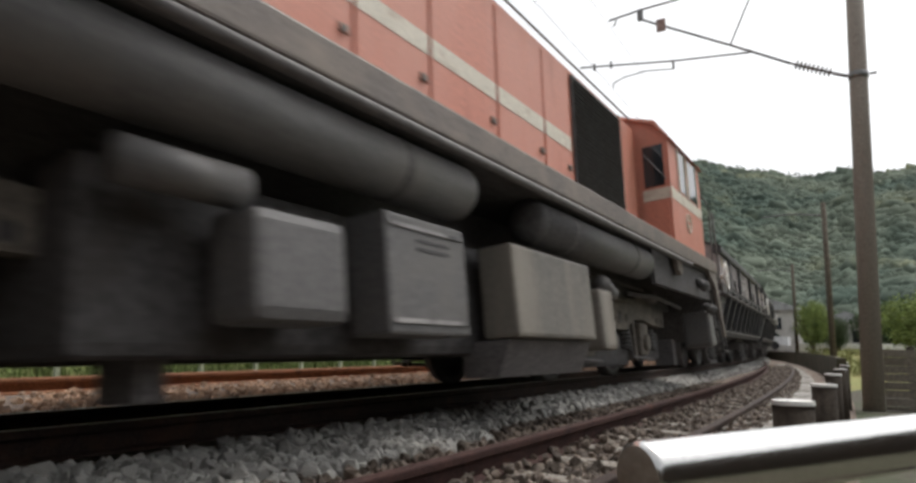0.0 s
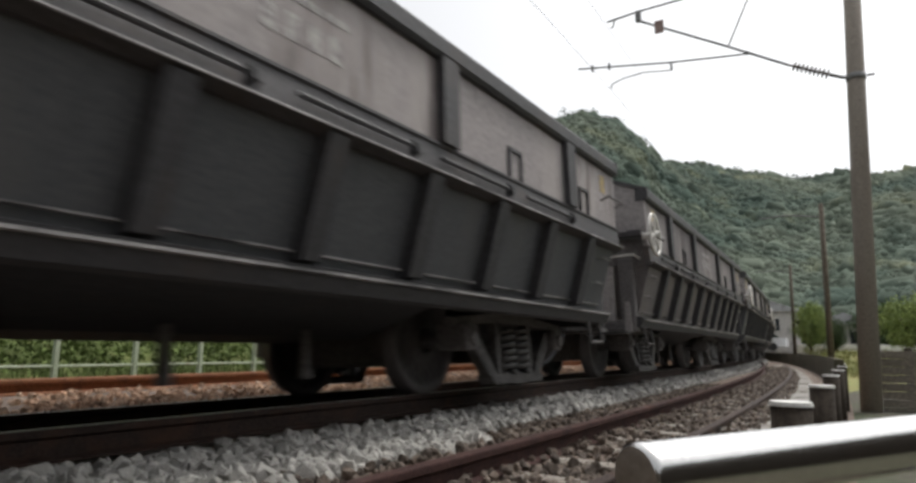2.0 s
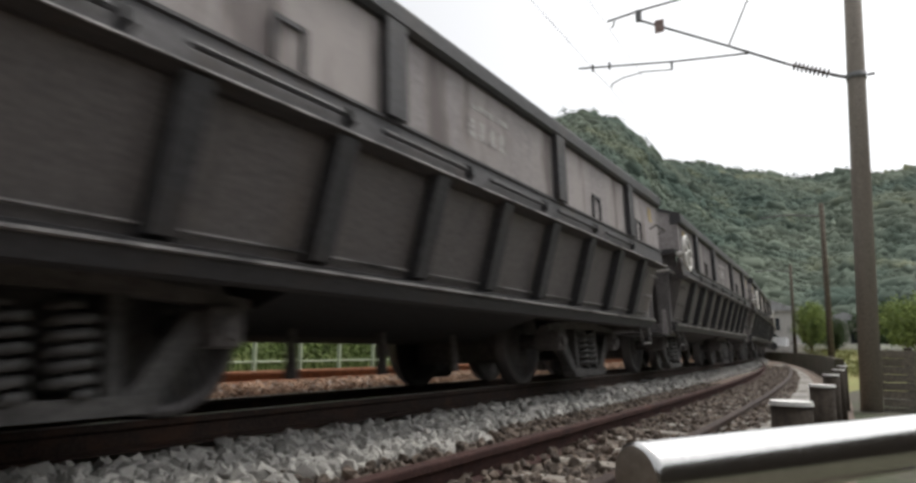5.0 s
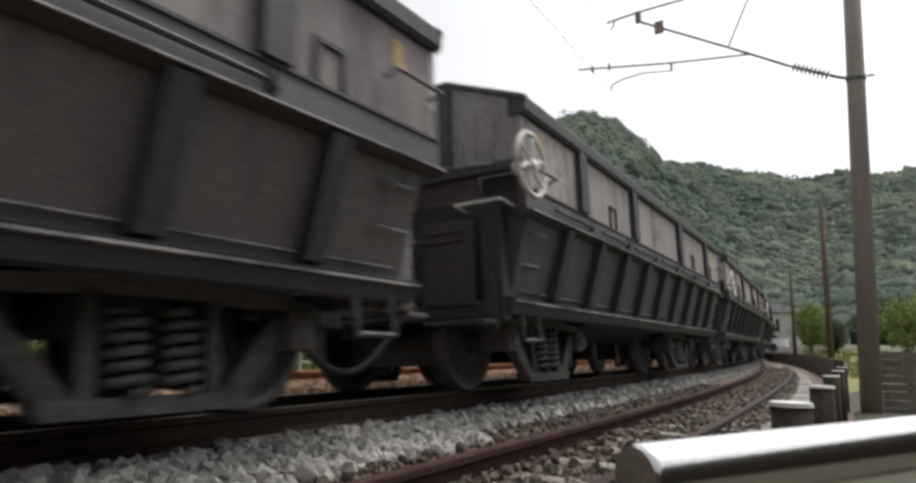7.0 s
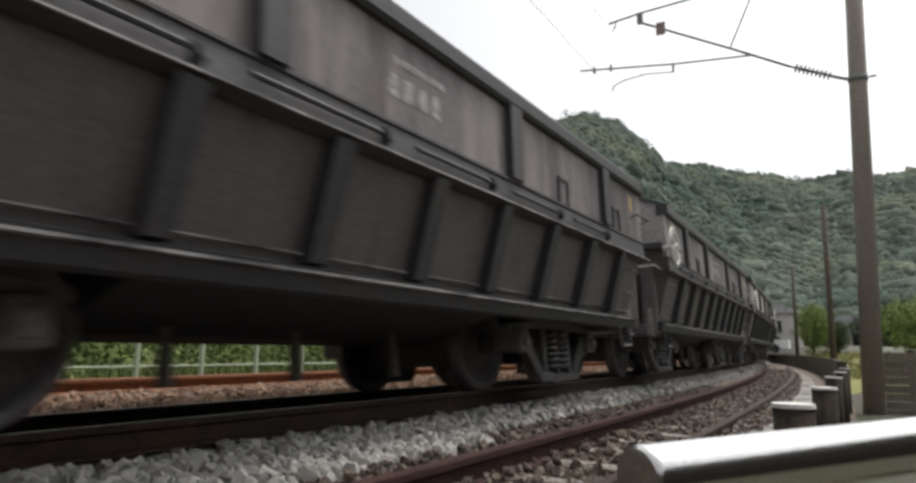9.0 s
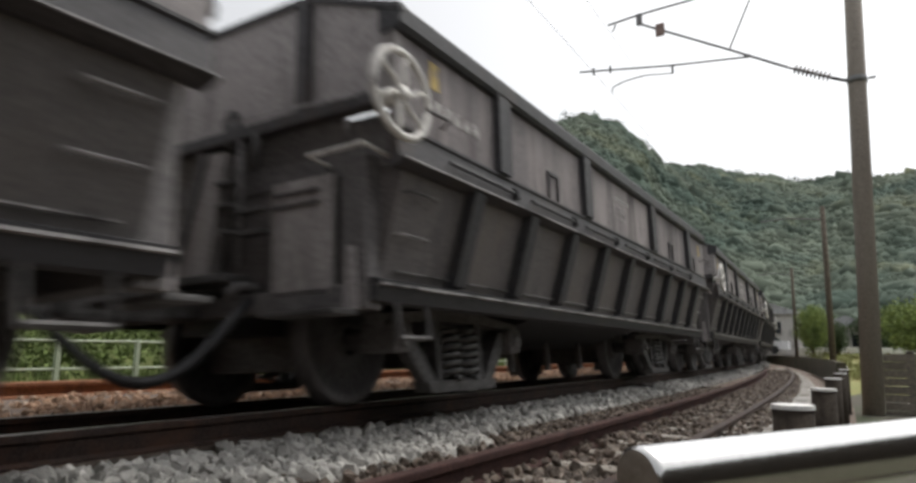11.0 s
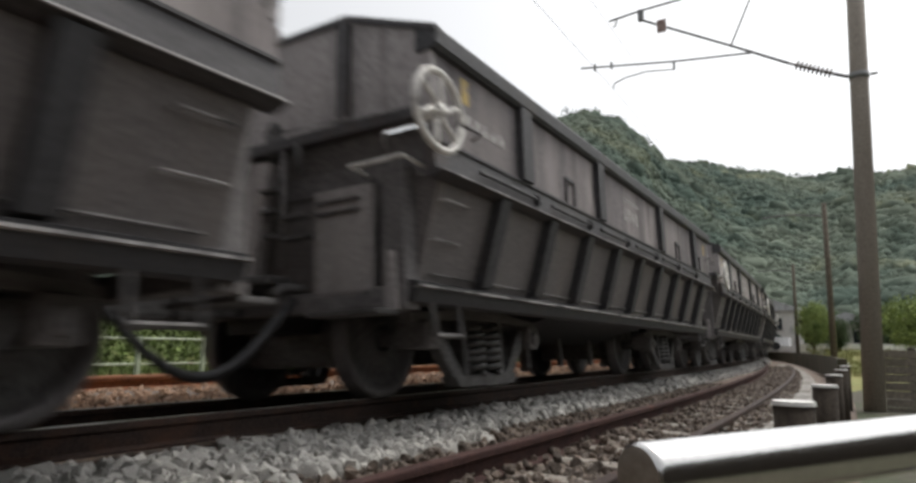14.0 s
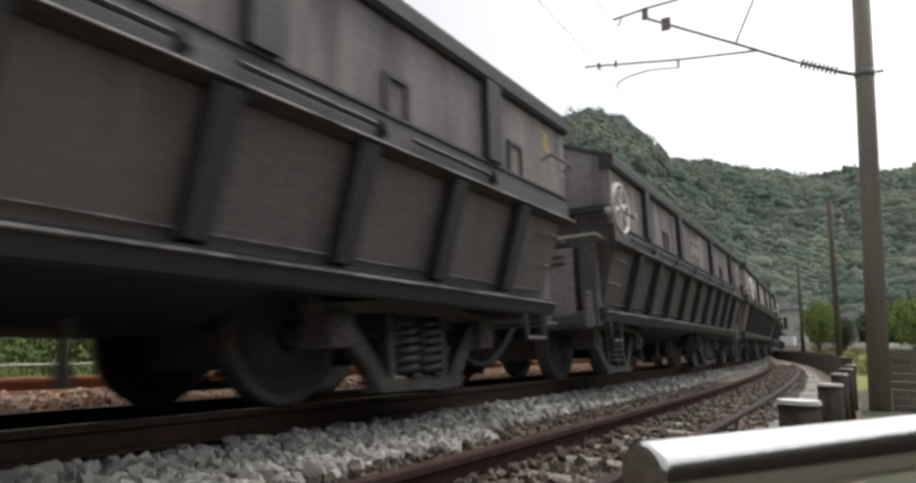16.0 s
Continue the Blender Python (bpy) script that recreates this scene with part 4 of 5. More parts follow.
    for k in range(4):
        part("number_bar", box(1.136, 1.139, -0.5 + 0.16 * k, -0.41 + 0.16 * k, 1.82, 1.98), M_MARK, w, "faded white mark")
    for k in range(6):
        part("text_bar", box(1.136, 1.139, -0.45 + 0.1 * k, -0.38 + 0.1 * k, 2.06, 2.11), M_MARK, w, "faded white mark")
    for k in range(5):
        part("text_bar", box(1.136, 1.139, -4.3 + 0.13 * k, -4.22 + 0.13 * k, 1.84, 1.94), M_MARK, w, "faded white mark")
    part("yellow_mark", box(1.136, 1.139, 4.3, 4.43, 2.0, 2.2), M_YELLOW, w, "faded yellow mark")
    part("yellow_mark", box(1.136, 1.139, -4.35, -4.25, 2.02, 2.22), M_YELLOW, w, "faded yellow mark")
    part("corner_loop", pipe([(1.17, HALF - 0.12, 1.86), (1.26, HALF - 0.1, 1.9), (1.26, HALF - 0.55, 1.9), (1.17, HALF - 0.57, 1.86)], 0.013, 6), M_UNDER, w, "bent grab loop")
    part("top_handle", pipe([(1.0, HALF + 0.02, 2.1), (1.0, HALF + 0.1, 2.1), (1.0, HALF + 0.1, 2.38), (1.0, HALF + 0.02, 2.38)], 0.014, 6), M_UNDER, w, "end handle")
    # underneath
    part("centre_sill", box(MID - 0.25, MID + 0.25, -HALF + 0.1, HALF - 0.1, 0.5, 0.76), M_TOP, w, "centre sill")
    part("discharge_chute", prism([(0.8, 0.74), (0.6, 0.67), (-0.2, 0.46), (2 * MID + 0.2, 0.46), (2 * MID - 0.6, 0.67), (2 * MID - 0.8, 0.74)], -1.75, 1.75), M_TOP, w, "dark discharge chute")
    for y in (-1.2, -0.2, 0.9):
        part("chute_lever", cyl((0.0, y, 0.17), (0.0, y, 0.5), 0.05, 0.03, 8), M_UNDER, w, "hanging lever")
    part("brake_cylinder", cyl((-0.2, 1.95, 0.45), (-0.2, 2.35, 0.45), 0.14, 0.14, 16), M_UNDER, w, "brake cylinder", True)
    axles = freight_bogie(w, -3.08) + freight_bogie(w, 3.2)
    return w, axles


def locomotive():
    lo = thing("diesel_locomotive", "faded orange-red diesel locomotive with a cream stripe", "locomotive")
    Y = lambda o: 10.0 - o
    X2 = 2 * MID
    part("frame", box(X2 - 1.3, 1.3, Y(18.2), Y(1.95), 1.58, 1.8, 0.02), M_FRAME, lo, "brown walkway frame")
    # Thin black plate put in for the shade beneath the walkway frame.
    part("frame_underside", box(X2 - 1.22, 1.22, Y(18.1), Y(2.0), 1.555, 1.577), M_GRILLE, lo, "black plate standing in for the shade under the walkway")
    part("frame_pipe", pipe([(1.33, Y(17.5), 1.5), (1.33, Y(4.2), 1.5)], 0.035, 8), M_UNDER, lo, "pipe under the walkway", True)
    part("underfloor", box(X2 - 0.4, 0.4, Y(17.6), Y(2.2), 1.0, 1.58), M_UNDER, lo, "dark underframe")
    hood = [(0.8, 1.8), (0.8, 3.66), (0.62, 3.86), (0.2, 3.98), (X2 - 0.2, 3.98), (X2 - 0.62, 3.86), (X2 - 0.8, 3.66), (X2 - 0.8, 1.8)]
    part("hood", prism(hood, Y(17.2), Y(4.9)), M_RED, lo, "long engine hood")
    part("hood_base", box(X2 - 0.83, 0.83, Y(17.2), Y(7.45), 1.8, 2.12), M_RED, lo, "hood foot")
    doors = [16.4, 15.3, 14.3, 13.3, 12.3, 11.3, 10.4, 9.3, 8.25, 7.5]
    for a, b in zip(doors, doors[1:]):
        part("engine_door", box(0.802, 0.826, Y(a) + 0.02, Y(b) - 0.02, 2.16, 3.58, 0.008), M_RED, lo, "faded engine room door")
        part("stripe", box(0.827, 0.83, Y(a) + 0.022, Y(b) - 0.022, 2.56, 2.73), M_CREAM, lo, "cream stripe")
        part("latch", box(0.827, 0.85, Y(b) - 0.14, Y(b) - 0.07, 2.3, 2.36, 0.004), M_FRAME, lo, "door latch")
    part("roof_rail", pipe([(0.86, Y(16), 3.7), (0.86, Y(5.2), 3.7)], 0.014, 6), M_FRAME, lo, "hood rail")
    gr = part("radiator_grille", box(0.806, 0.83, Y(7.4), Y(5.6), 2.1, 3.6), M_GRILLE, lo, "black louvred grille")
    for k in range(24):
        z = 2.13 + k * 0.061
        part("louvre", prism([(0.83, z), (0.86, z - 0.02), (0.862, z - 0.01), (0.832, z + 0.012)], Y(7.35), Y(5.65)), M_GRILLE, gr)
    # cab
    cab = [(1.25, 1.8), (1.25, 3.45), (1.05, 3.72), (0.5, 3.95), (X2 - 0.5, 3.95), (X2 - 1.05, 3.72), (X2 - 1.25, 3.45), (X2 - 1.25, 1.8)]
    part("cab", prism(cab, Y(4.7), Y(2.6)), M_RED, lo, "faded driver's cab")
    part("cab_roof", prism([(1.3, 3.44), (1.1, 3.76), (0.5, 4.0), (X2 - 0.5, 4.0), (X2 - 1.1, 3.76), (X2 - 1.3, 3.44), (X2 - 1.26, 3.44), (X2 - 1.06, 3.72), (X2 - 0.5, 3.955), (0.5, 3.955), (1.06, 3.72), (1.26, 3.44)], Y(4.78), Y(2.5)), M_RED, lo, "cab roof")
    part("cab_stripe", box(1.252, 1.256, Y(4.69), Y(2.61), 2.5, 2.68), M_CREAM, lo, "cream stripe")
    part("cab_stripe", box(0.84, 1.24, Y(4.706), Y(4.702), 2.5, 2.68), M_CREAM, lo, "cream stripe")
    ring = [(1.258, Y(3.71) + 0.15 * math.cos(k * math.pi / 12), 2.25 + 0.15 * math.sin(k * math.pi / 12)) for k in range(24)]
    emblem = part("emblem", pipe(ring, 0.014, 6, closed=True), M_CREAM, lo, "faded pale round emblem")
    for dz in (-0.05, 0.05):
        part("emblem_bar", box(1.254, 1.262, Y(3.71) - 0.1, Y(3.71) + 0.1, 2.25 + dz - 0.015, 2.25 + dz + 0.015), M_CREAM, emblem)
    for a, b in ((4.15, 3.75), (3.55, 2.95)):
        wnd = part("side_window", box(1.252, 1.262, Y(a), Y(b), 2.72, 3.4), M_GLASS, lo, "dark cab window")
        part("window_frame", box(1.252, 1.272, Y(a) - 0.04, Y(a), 2.68, 3.44), M_CREAM, wnd)
        part("window_frame", box(1.252, 1.272, Y(b), Y(b) + 0.04, 2.68, 3.44), M_CREAM, wnd)
    wnd = part("front_window", box(0.88, 1.17, Y(4.72), Y(4.7) , 2.72, 3.38), M_GLASS, lo, "dark cab front window")
    part("wiper", pipe([(0.9, Y(4.75), 3.25), (1.2, Y(4.75), 2.8)], 0.012, 6), M_STEEL, lo, "long wiper")
    part("cab_door", box(0.84, 1.2, Y(4.715), Y(4.703), 1.82, 2.46), M_RED, lo, "lower cab door")
    # rear platform
    for x in (1.2, X2 - 1.2):
        part("handrail", pipe([(x, Y(2.55), 3.06), (x, Y(2.19), 3.04), (x, Y(1.66), 3.0), (x, Y(1.62), 2.9), (x, Y(1.7), 1.83), (x, Y(1.75), 1.3)], 0.017, 8), M_BOGIE, lo, "tall bent grey handrail", True)
        part("end_rail", pipe([(x, Y(1.27), 1.33), (x, Y(1.25), 2.1), (x, Y(1.32), 2.89)], 0.018, 8), M_BOGIE, lo, "tall grey end rail", True)
        part("rail_foot", pipe([(x, Y(1.27), 1.33), (x, Y(1.6), 1.3), (x, Y(1.95), 1.4)], 0.02, 6), M_BOGIE, lo, "foot of the end rail")
    part("end_sheet", side_plate([(Y(2.3), 1.58), (Y(1.92), 1.58), (Y(1.92), 0.45), (Y(2.02), 0.45), (Y(2.1), 1.2)], X2 - 1.15, 1.15), M_UNDER, lo, "end sheet")
    part("skirt", side_plate([(Y(4.92), 1.58), (Y(4.55), 1.58), (Y(4.6), 1.36), (Y(4.72), 1.3), (Y(4.86), 1.36)], 1.22, 1.28), M_FRAME, lo, "notched frame plate")
    part("skirt", side_plate([(Y(2.6), 1.58), (Y(1.96), 1.58), (Y(1.96), 0.5), (Y(2.06), 0.5), (Y(2.2), 1.3)], 1.22, 1.28), M_FRAME, lo, "curved end plate")
    part("side_sheet", box(1.12, 1.18, Y(5.8), Y(2.3), 1.1, 1.56), M_GRILLE, lo, "black side sheet")
    for o, z in ((3.3, 1.35), (2.95, 0.98)):
        part("fitting", cyl((1.18, Y(o), z), (1.3, Y(o - 0.12), z - 0.1), 0.05, 0.09, 12), M_BOGIE, lo, "small cast fitting", True)
    for o0, o1, z0, z1 in ((6.75, 4.95, 0.14, 0.56), (4.2, 3.3, 0.2, 0.62), (8.2, 7.15, 0.14, 0.6)):
        part("brake_gear", box(0.15, 0.44, Y(o0), Y(o1), z0, z1, 0.04), M_GRILLE, lo, "dark brake gear")
    part("air_pipe", pipe([(0.8, Y(5.8), 1.02), (0.82, Y(4.4), 1.06), (0.8, Y(3.0), 0.98)], 0.03, 8), M_UNDER, lo, "air pipe", True)
    lad = part("ladder", pipe([(1.2, Y(2.1), 1.58), (1.22, Y(2.1), 0.25)], 0.022, 6), M_BOGIE, lo, "steps at the corner")
    pipe_bm = pipe([(1.2, Y(1.75), 1.58), (1.22, Y(1.75), 0.25)], 0.022, 6)
    part("ladder_side", pipe_bm, M_BOGIE, lad)
    for z in (0.28, 0.62, 0.95, 1.28):
        part("step", box(1.08, 1.26, Y(2.1), Y(1.75), z - 0.015, z + 0.015, 0.005), M_BOGIE, lad)
    part("sand_box", box(0.75, 1.2, Y(2.8), Y(2.42), 0.36, 0.9, 0.05), M_TANK, lo, "sand box")
    part("coupler", box(MID - 0.14, MID + 0.14, Y(1.95), Y(1.3), 0.58, 0.86, 0.04), M_BOGIE, lo, "knuckle coupler")
    # tanks, boxes
    for a, b in ((9.2, 5.9), (14.4, 10.45)):
        bm = cyl((1.02, Y(a), 1.37), (1.02, Y(b), 1.37), 0.2, 0.2, 28)
        cyl((1.02, Y(a) - 0.05, 1.37), (1.02, Y(a), 1.37), 0.14, 0.2, 28, bm)
        cyl((1.02, Y(b), 1.37), (1.02, Y(b) + 0.05, 1.37), 0.2, 0.14, 28, bm)
        part("air_tank", bm, M_TANK, lo, "long grey air reservoir", True)
        for t in (0.2, 0.8):
            y = Y(a) + (Y(b) - Y(a)) * t
            part("tank_strap", cyl((1.02, y - 0.03, 1.37), (1.02, y + 0.03, 1.37), 0.206, 0.206, 28), M_UNDER, lo, "tank strap")
    part("fuel_tank", box(X2 - 0.8, 0.8, Y(13.0), Y(8.1), 0.28, 1.1, 0.06), M_GRILLE, lo, "dark fuel tank")
    b3 = part("battery_box", box(0.9, 1.2, Y(9.97), Y(8.33), 0.38, 1.05, 0.03), M_BOX, lo, "beige-grey equipment box")
    part("box_skirt", prism([(1.0, 0.12), (1.12, 0.37), (0.7, 0.37), (0.7, 0.12)], Y(9.97), Y(8.3)), M_UNDER, lo, "dark lower skirt")
    b2 = part("battery_box", box(0.9, 1.18, Y(11.5), Y(10.65), 0.37, 1.03, 0.02), M_TANK, lo, "grey equipment box")
    for z in (0.44, 0.96):
        part("trim_strip", box(1.18, 1.192, Y(11.46), Y(10.69), z - 0.012, z + 0.012), M_LIP, b2)
    for k in range(2):
        part("label_bar", box(1.181, 1.184, Y(11.2) + 0.0, Y(10.85), 0.88 - 0.05 * k, 0.9 - 0.05 * k), M_RIM, b2)
    part("relay_box", box(0.88, 1.2, Y(12.45), Y(11.85), 0.4, 0.88, 0.06), M_TANK, lo, "rounded equipment box")
    part("small_tank", cyl((1.05, Y(13.0), 0.98), (1.05, Y(12.4), 0.98), 0.1, 0.1, 20), M_TANK, lo, "small cylinder", True)
    part("filter_box", box(0.95, 1.18, Y(8.05), Y(7.65), 0.3, 0.86, 0.04), M_BOX, lo, "tall narrow box")
    part("valve", cyl((1.1, Y(7.75), 0.93), (1.1, Y(7.4), 0.85), 0.1, 0.07, 14), M_TANK, lo, "valve body", True)
    # bogies
    axles = []
    half = [(-2.55, 0.94), (-1.9, 0.99), (-1.64, 1.07), (-1.27, 1.11), (-0.64, 1.0)]
    under = [(-0.5, 0.6), (-0.82, 0.74), (-1.36, 0.77), (-1.79, 0.7), (-2.5, 0.68)]
    ring = half + [(-d, z) for d, z in reversed(half)] + [(-d, z) for d, z in reversed(under)] + under
    for oc in (5.7, 15.2):
        for side, flip in ((0.42, 1), (X2 - 0.42, -1)):
            a, b = sorted((side, side + 0.12 * flip))
            bm = side_plate([(Y(oc + d), z) for d, z in ring], a, b)
            fr = part("bogie_frame", bm, M_LBOGIE, lo, "dusty cast bogie side frame")
            for d, r in ((0.09, 0.08), (-0.2, 0.08), (-0.5, 0.04), (-2.08, 0.05), (-2.36, 0.05), (0.5, 0.04), (2.08, 0.05)):
                hole = cyl((side + 0.121 * flip, Y(oc + d), 0.77), (side + 0.124 * flip, Y(oc + d), 0.77), r, r, 16)
                part("frame_hole", hole, M_GRILLE, fr, "dark round hole")
                rim = pipe([(side + 0.122 * flip, Y(oc + d) + (r + 0.01) * math.cos(k * 0.5236), 0.77 + (r + 0.01) * math.sin(k * 0.5236)) for k in range(12)], 0.012, 6, closed=True)
                part("hole_rim", rim, M_LBOGIE, fr, "raised rim")
            part("frame_flange", side_plate([(Y(oc - 0.6), 1.02), (Y(oc + 0.6), 1.02), (Y(oc + 0.6), 0.97), (Y(oc - 0.6), 0.97)], *sorted((side, side + 0.2 * flip))), M_LBOGIE, fr, "top flange")
            for d in (-1.15, 1.15):
                bx = box(*sorted((side, side + 0.14 * flip)), Y(oc + d) - 0.2, Y(oc + d) + 0.2, 0.28, 0.74, 0.05)
                cyl((side + 0.13 * flip, Y(oc + d), 0.46), (side + 0.19 * flip, Y(oc + d), 0.46), 0.13, 0.11, 18, bx)
                part("axle_box", bx, M_LBOGIE, lo, "dusty axle box")
                part("box_guide", side_plate([(Y(oc + d) - 0.34, 0.74), (Y(oc + d) - 0.22, 0.74), (Y(oc + d) - 0.22, 0.2), (Y(oc + d) - 0.3, 0.2)], *sorted((side, side + 0.1 * flip))), M_LBOGIE, lo, "axle box guide")
                part("brake_rod", pipe([(side + 0.1 * flip, Y(oc + d) - 0.55, 0.62), (side + 0.1 * flip, Y(oc + d) - 0.48, 0.25), (side + 0.1 * flip, Y(oc + d) + 0.5, 0.2)], 0.025, 6), M_UNDER, lo, "brake rod")
                for q in (-0.62, 0.62):
                    pts = [(side + 0.05 * flip + 0.07 * math.cos(k * 0.75), Y(oc + d) + q + 0.07 * math.sin(k * 0.75), 0.34 + 0.32 * k / 48) for k in range(49)]
                    part("coil_spring", pipe(pts, 0.02, 5), M_SPRING, lo, "coil spring", True)
            part("brake_cylinder", cyl((side + 0.16 * flip, Y(oc - 1.9), 1.12), (side + 0.16 * flip, Y(oc - 1.45), 1.16), 0.1, 0.1, 16), M_TANK, lo, "brake cylinder", True)
            part("brake_pipe", pipe([(side + 0.18 * flip, Y(oc + 2.0), 1.2), (side + 0.18 * flip, Y(oc - 0.2), 1.22), (side + 0.16 * flip, Y(oc - 1.4), 1.2)], 0.025, 6), M_UNDER, lo, "brake pipe", True)
        part("bogie_guard", box(0.3, 0.62, Y(oc - 2.75), Y(oc - 2.6), 0.1, 0.5, 0.02), M_UNDER, lo, "rail guard")
        for d in (-1.15, 1.15):
            axles.append(wheelset(lo, Y(oc + d), WHEEL_BIG, 0.5))
    return lo, axles


def plumb(ob):
    """Sets the sides of a vehicle plumb to its track: the upper works come in and up a little."""
    for c in ob.children_recursive:
        if c.type != "MESH" or c.name.startswith(("wheel", "axle")) or c.parent.name.startswith("wheelset"):
            continue
        for v in c.data.vertices:
            x, z = abs(v.co.x - MID) + MID, v.co.z
            inwards = 0.0657 * min(z, 1.6) * min((x - MID) / (0.75 - MID), 1)
            up = 0.0657 * max(x, 0.3) * min(max(z / 0.7, 0), 1) - 0.056 * max(z - 1.6, 0)
            v.co.x += -inwards if v.co.x > MID else inwards
            v.co.z += up
    return ob


def end_gear(w, sgn):
    """Beams, plates, stays and brake gear across one end of a wagon."""
    def span(a, b):
        return sorted((sgn * (HALF + a), sgn * (HALF + b)))
    X2 = 2 * MID
    part("end_beam", box(X2 - 0.97, 0.97, *span(-0.05, 0.08), 1.83, 1.92, 0.015), M_RIM, w, "cross beam")
    part("end_web", box(X2 - 0.95, 0.95, *span(-0.14, -0.1), 1.48, 1.84), M_UNDER, w, "recessed end web")
    part("draw_rod", pipe([(-0.3, sgn * (HALF + 0.11), 1.955), (0.3, sgn * (HALF + 0.11), 1.93), (0.8, sgn * (HALF + 0.1), 1.9)], 0.008, 6), M_LIP, w, "worn bright brake rod")
    plate = part("end_plate", box(0.05, 0.56, *span(-0.02, 0.03), 0.7, 1.47, 0.012), M_END, w, "flat grey plate on the end")
    for z in (1.38, 1.3):
        part("plate_strap", box(0.08, 0.46, *span(0.031, 0.05), z - 0.012, z + 0.012, 0.004), M_RIM, plate)
    part("corner_post", box(0.63, 0.82, *span(-0.14, 0.02), 0.6, 1.56, 0.015), M_UNDER, w, "dark corner post")
    part("corner_post", box(X2 - 0.82, X2 - 0.63, *span(-0.14, 0.02), 0.6, 1.56, 0.015), M_UNDER, w, "dark corner post")
    part("step_hanger", prism([(0.68, 0.6), (0.78, 0.6), (0.75, 0.98), (0.7, 0.98)], *span(0.03, 0.06)), M_END, w, "pale step hanger")
    part("headstock", box(-1.2, 0.8, *span(-0.14, 0.03), 0.62, 0.76, 0.015), M_UNDER, w, "end beam of the frame")
    part("foot_board", box(0.19, 0.77, *span(0.02, 0.26), 0.565, 0.6, 0.01), M_BOGIE, w, "worn foot board")
    part("grab_rail", pipe([(0.43, sgn * (HALF - 0.1), 1.56), (0.43, sgn * (HALF + 0.1), 1.58), (0.87, sgn * (HALF + 0.1), 1.585), (0.9, sgn * (HALF - 0.1), 1.55)], 0.016, 6), M_WHITE, w, "white grab rail")
    stay = part("end_stay", prism([(-0.87, 0.9), (-0.53, 0.9), (-0.38, 1.77), (-0.58, 1.79)], *span(-0.05, 0.06)), M_END, w, "pale tapered stay")
    part("stay_foot", box(-0.92, -0.24, *span(-0.06, 0.18), 0.84, 0.9, 0.012), M_BOGIE, stay, "flanged foot")
    part("stay_flange", prism([(-0.9, 0.9), (-0.85, 0.9), (-0.56, 1.79), (-0.61, 1.79)], *span(0.06, 0.1)), M_BOGIE, stay)
    bm = cyl((-0.37, sgn * (HALF + 0.02), 1.8), (-0.37, sgn * (HALF + 0.02), 1.98), 0.045, 0.075, 14)
    cyl((-0.37, sgn * (HALF + 0.02), 1.98), (-0.37, sgn * (HALF + 0.02), 2.08), 0.075, 0.035, 14, bm)
    part("valve_dome", bm, M_BOGIE, w, "domed grey valve", True)
    for x0, x1, z in ((-0.45, -0.28, 1.55), (-0.44, -0.3, 1.39), (-0.24, 0.0, 1.32), (-0.22, 0.02, 1.165), (-0.4, -0.28, 1.2)):
        part("bracket", box(x0, x1, *span(0.0, 0.09), z - 0.02, z + 0.012, 0.006), M_BOGIE, w, "small cast bracket")
    part("brake_shaft", pipe([(-0.08, sgn * (HALF + 0.06), 1.86), (-0.08, sgn * (HALF + 0.06), 1.6)], 0.03, 8), M_BOGIE, w, "pale vertical rod", True)
    part("brake_shaft", pipe([(-0.24, sgn * (HALF + 0.05), 1.84), (-0.24, sgn * (HALF + 0.05), 0.95)], 0.022, 8), M_UNDER, w, "dark vertical rod", True)
    part("air_pipe", pipe([(-0.1, sgn * (HALF - 0.02), 0.8), (-0.16, sgn * (HALF + 0.12), 0.8), (-0.16, sgn * (HALF + 0.2), 0.74)], 0.035, 8), M_BOGIE, w, "angled air pipe", True)


LOCO, LOCO_AXLES = locomotive()
plumb(LOCO)
first_wagon, first_axles = hopper_wagon()
plumb(first_wagon)
for sgn in (-1, 1):
    end_gear(first_wagon, sgn)
WAGONS = [first_wagon] + [copy_thing(first_wagon, pose(0, 0, 0)) for _ in range(26)]


def repaint(wagon, changes):
    """Gives one wagon its own state of paint; changes: part name to material."""
    for c in wagon.children:
        mat = changes.get(c.name.split(".")[0])
        if mat:
            c.material_slots[0].link = "OBJECT"
            c.material_slots[0].material = mat


BLACK = {"hopper_body": M_HOPPER_BLACK, "end_web": M_TOP, "headstock": M_TOP}
DARK_END = {"end_plate": M_RIM, "corner_post": M_TOP, "step_hanger": M_RIM, "end_stay": M_RIM}
WORN = {"grab_pipe": M_BOGIE, "pipe_bracket": M_BOGIE}
PALE = {"side_panel": M_PANEL_PALE}
for k in (0, 1, 3, 4, 8, 9):
    repaint(WAGONS[k], BLACK)
for k in (0, 1, 3, 8, 9):
    repaint(WAGONS[k], DARK_END)
for k in (1, 4, 5, 8, 9, 12, 18, 21):
    repaint(WAGONS[k], PALE)
for k in (4, 8, 9):
    repaint(WAGONS[k], WORN)
    tagged(WAGONS[k], "black steel hopper wagon with pale worn side panels", "wagon", "wagons of the train")


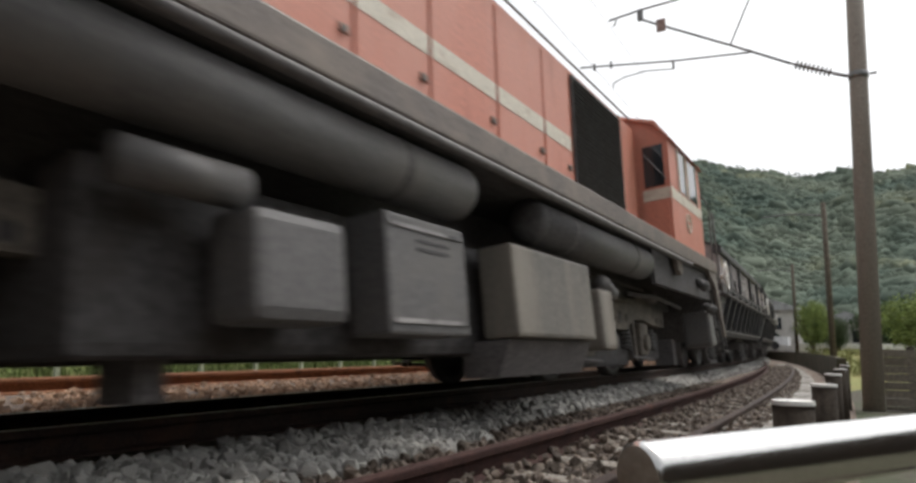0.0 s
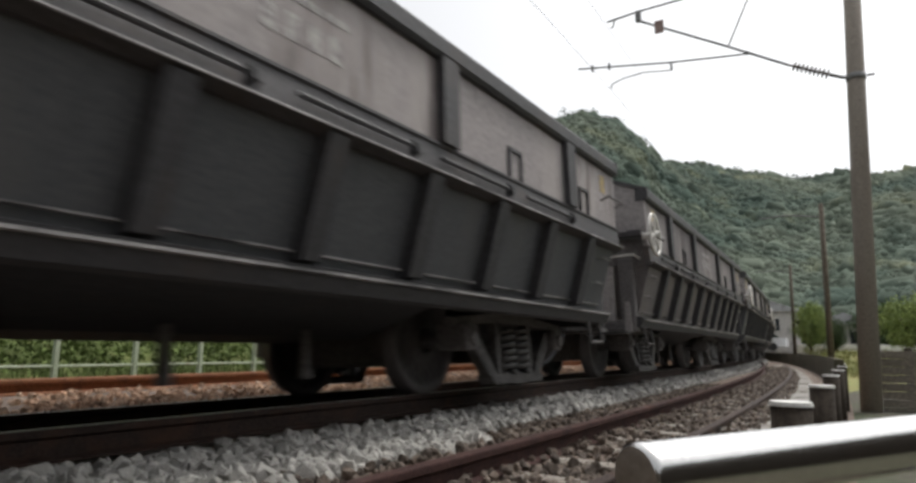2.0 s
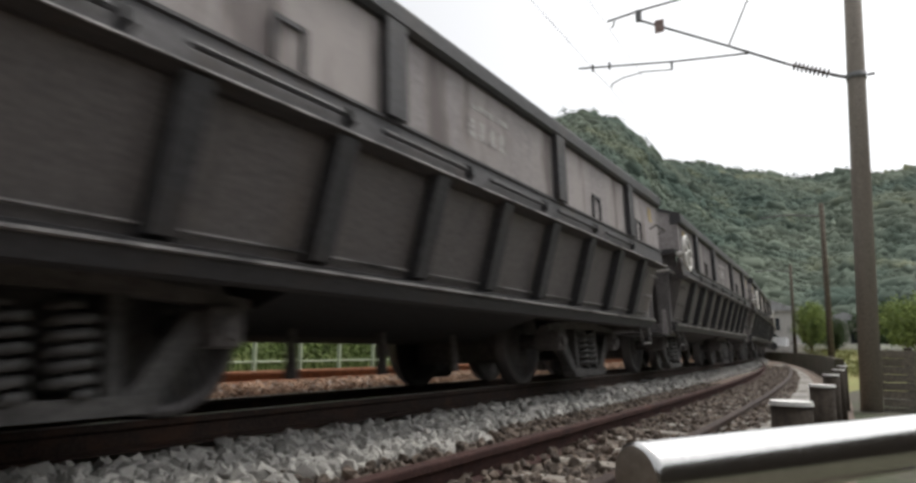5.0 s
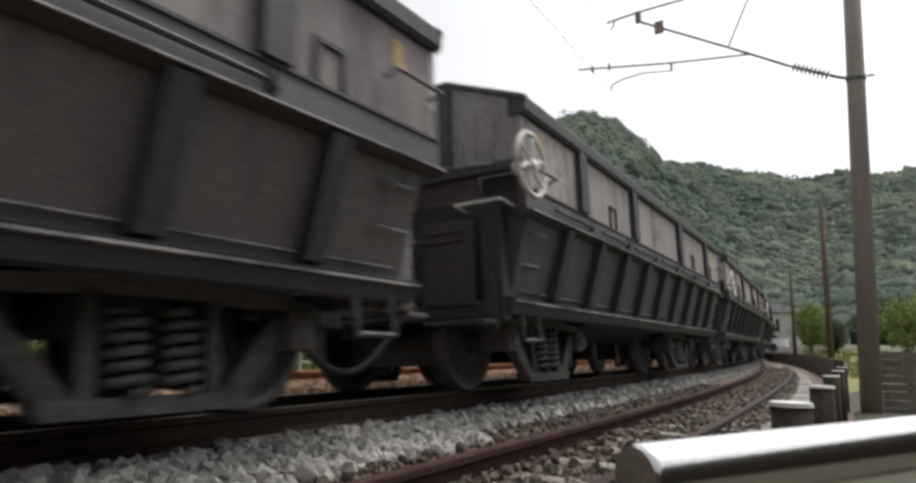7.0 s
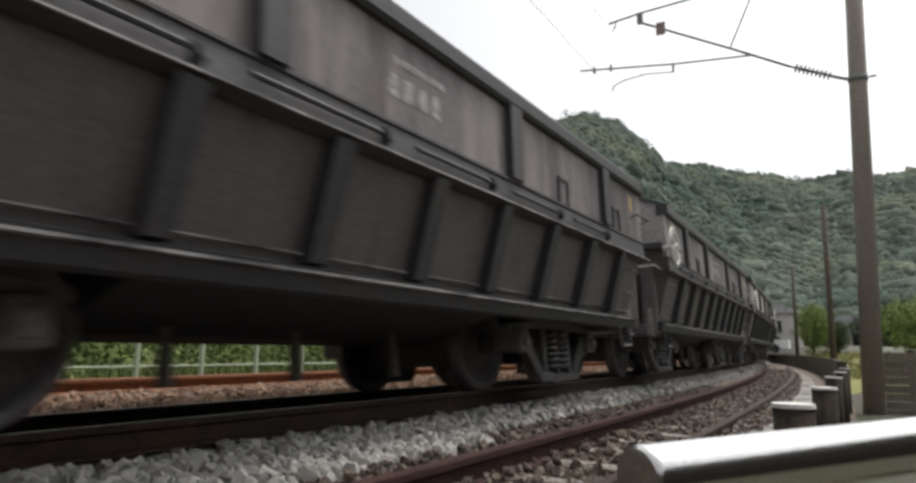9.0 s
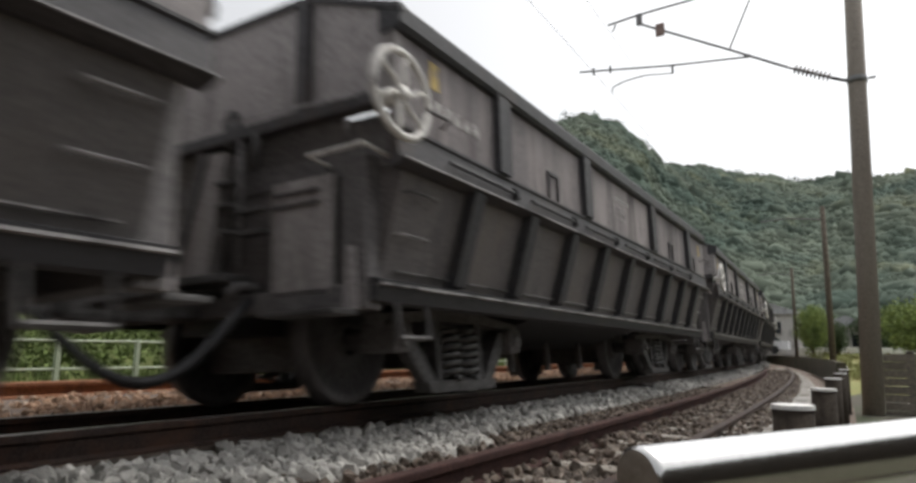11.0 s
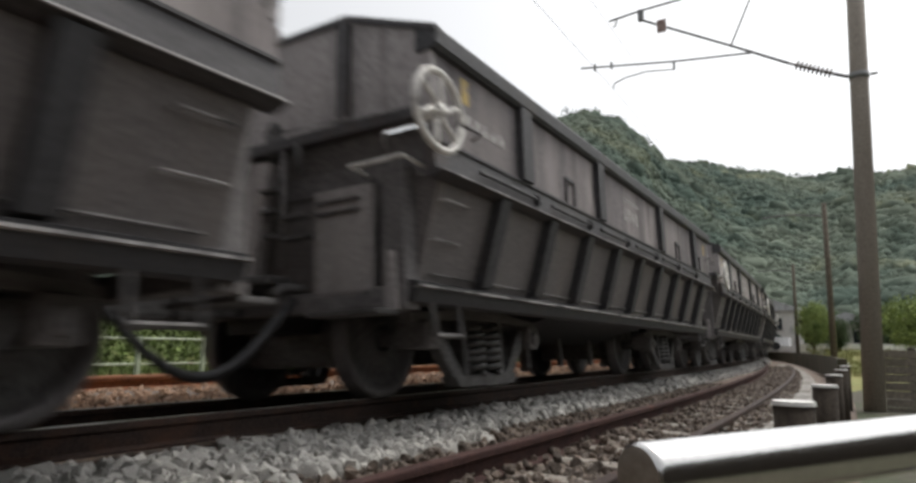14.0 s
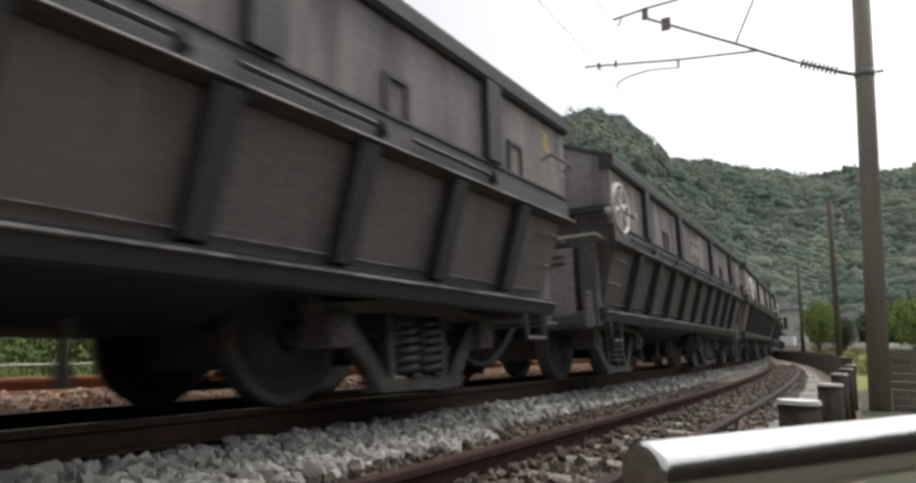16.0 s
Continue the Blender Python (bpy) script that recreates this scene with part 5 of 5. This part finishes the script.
def painted_number(wagon, digits):
    """Puts readable digits in the place of a wagon's four plain marks."""
    for c in list(wagon.children):
        if c.name.startswith("number_bar"):
            bpy.data.objects.remove(c)
    cu = bpy.data.curves.new("digits", "FONT")
    cu.body, cu.size, cu.extrude, cu.space_character = digits, 0.225, 0.0015, 1.12
    tmp = new("digits", cu)
    me = bpy.data.meshes.new_from_object(tmp.evaluated_get(bpy.context.evaluated_depsgraph_get()))
    bpy.data.objects.remove(tmp)
    me.materials.clear()
    me.materials.append(M_MARK)
    turn = Matrix(((0, 0, 1, 1.035), (1, 0, 0, -0.52), (0, 1, 0, 1.89), (0, 0, 0, 1)))
    part("number", me, M_MARK, wagon, "faded white painted number", at=turn)


for k, digits in ((8, "1081"), (13, "1135"), (15, "1020")):
    painted_number(WAGONS[k], digits)

# ---- movement: how far the train has run, in metres ----
RUN = [(0.0, 0.0), (0.5, 6.93), (1.0, 13.98), (1.5, 20.72), (2.0, 27.37), (2.5, 34.57), (3.0, 40.89), (3.5, 47.61), (4.0, 54.67), (6.5, 89.16), (7.0, 95.95),
       (7.5, 102.85), (8.0, 109.98), (8.5, 116.68), (9.0, 123.58), (11.5, 158.85), (12.0, 166.0), (12.5, 173.07), (13.0, 179.93), (13.5, 187.0), (14.0, 194.54),
       (14.5, 201.45), (15.0, 209.22), (15.5, 216.46), (16.0, 223.46)]
RT = np.array([t for t, d in RUN])
RD = np.array([d for t, d in RUN])
RV = np.gradient(RD, RT)
START = 14.35


def ran(t):
    """Metres run at t: a smooth curve through the rows of RUN."""
    i = int(min(max(np.searchsorted(RT, t, side="right") - 1, 0), len(RT) - 2))
    h = RT[i + 1] - RT[i]
    u = (t - RT[i]) / h
    return float((1 + 2 * u) * (1 - u) ** 2 * RD[i] + u * (1 - u) ** 2 * h * RV[i] + u * u * (3 - 2 * u) * RD[i + 1] + u * u * (u - 1) * h * RV[i + 1])


def on_track(s):
    p = on_arc(s)
    return pose(p.x, p.y, p.z, 0, -TILT, math.degrees(s / RADIUS))


def motions():
    steps = [k * 0.25 for k in range(65)]
    walk(LOCO, [(t, on_track(START - 10.0 - ran(t))) for t in steps])
    for n, w in enumerate(WAGONS):
        walk(w, [(t, on_track(START + n * PITCH + HALF - ran(t))) for t in steps])
    fine = [k / 30 for k in range(481)]
    for ax in LOCO_AXLES:
        y = ax.location.y
        walk(ax, [(t, pose(MID, y, 0.5, math.degrees(ran(t) / 0.5))) for t in fine])
    turning = []
    for ax in first_axles:
        y = ax.location.y
        walk(ax, [(t, pose(MID, y, WHEEL_R, math.degrees(ran(t) / WHEEL_R))) for t in fine])
        turning.append((round(y, 2), ax.animation_data))
    for w in WAGONS[1:]:
        for c in w.children:
            if c.name.startswith("wheelset"):
                keys = next(k for y, k in turning if abs(y - c.location.y) < 0.05)
                c.rotation_mode = "QUATERNION"
                c.animation_data_create()
                c.animation_data.action = keys.action
                c.animation_data.action_slot = keys.action_slot


motions()
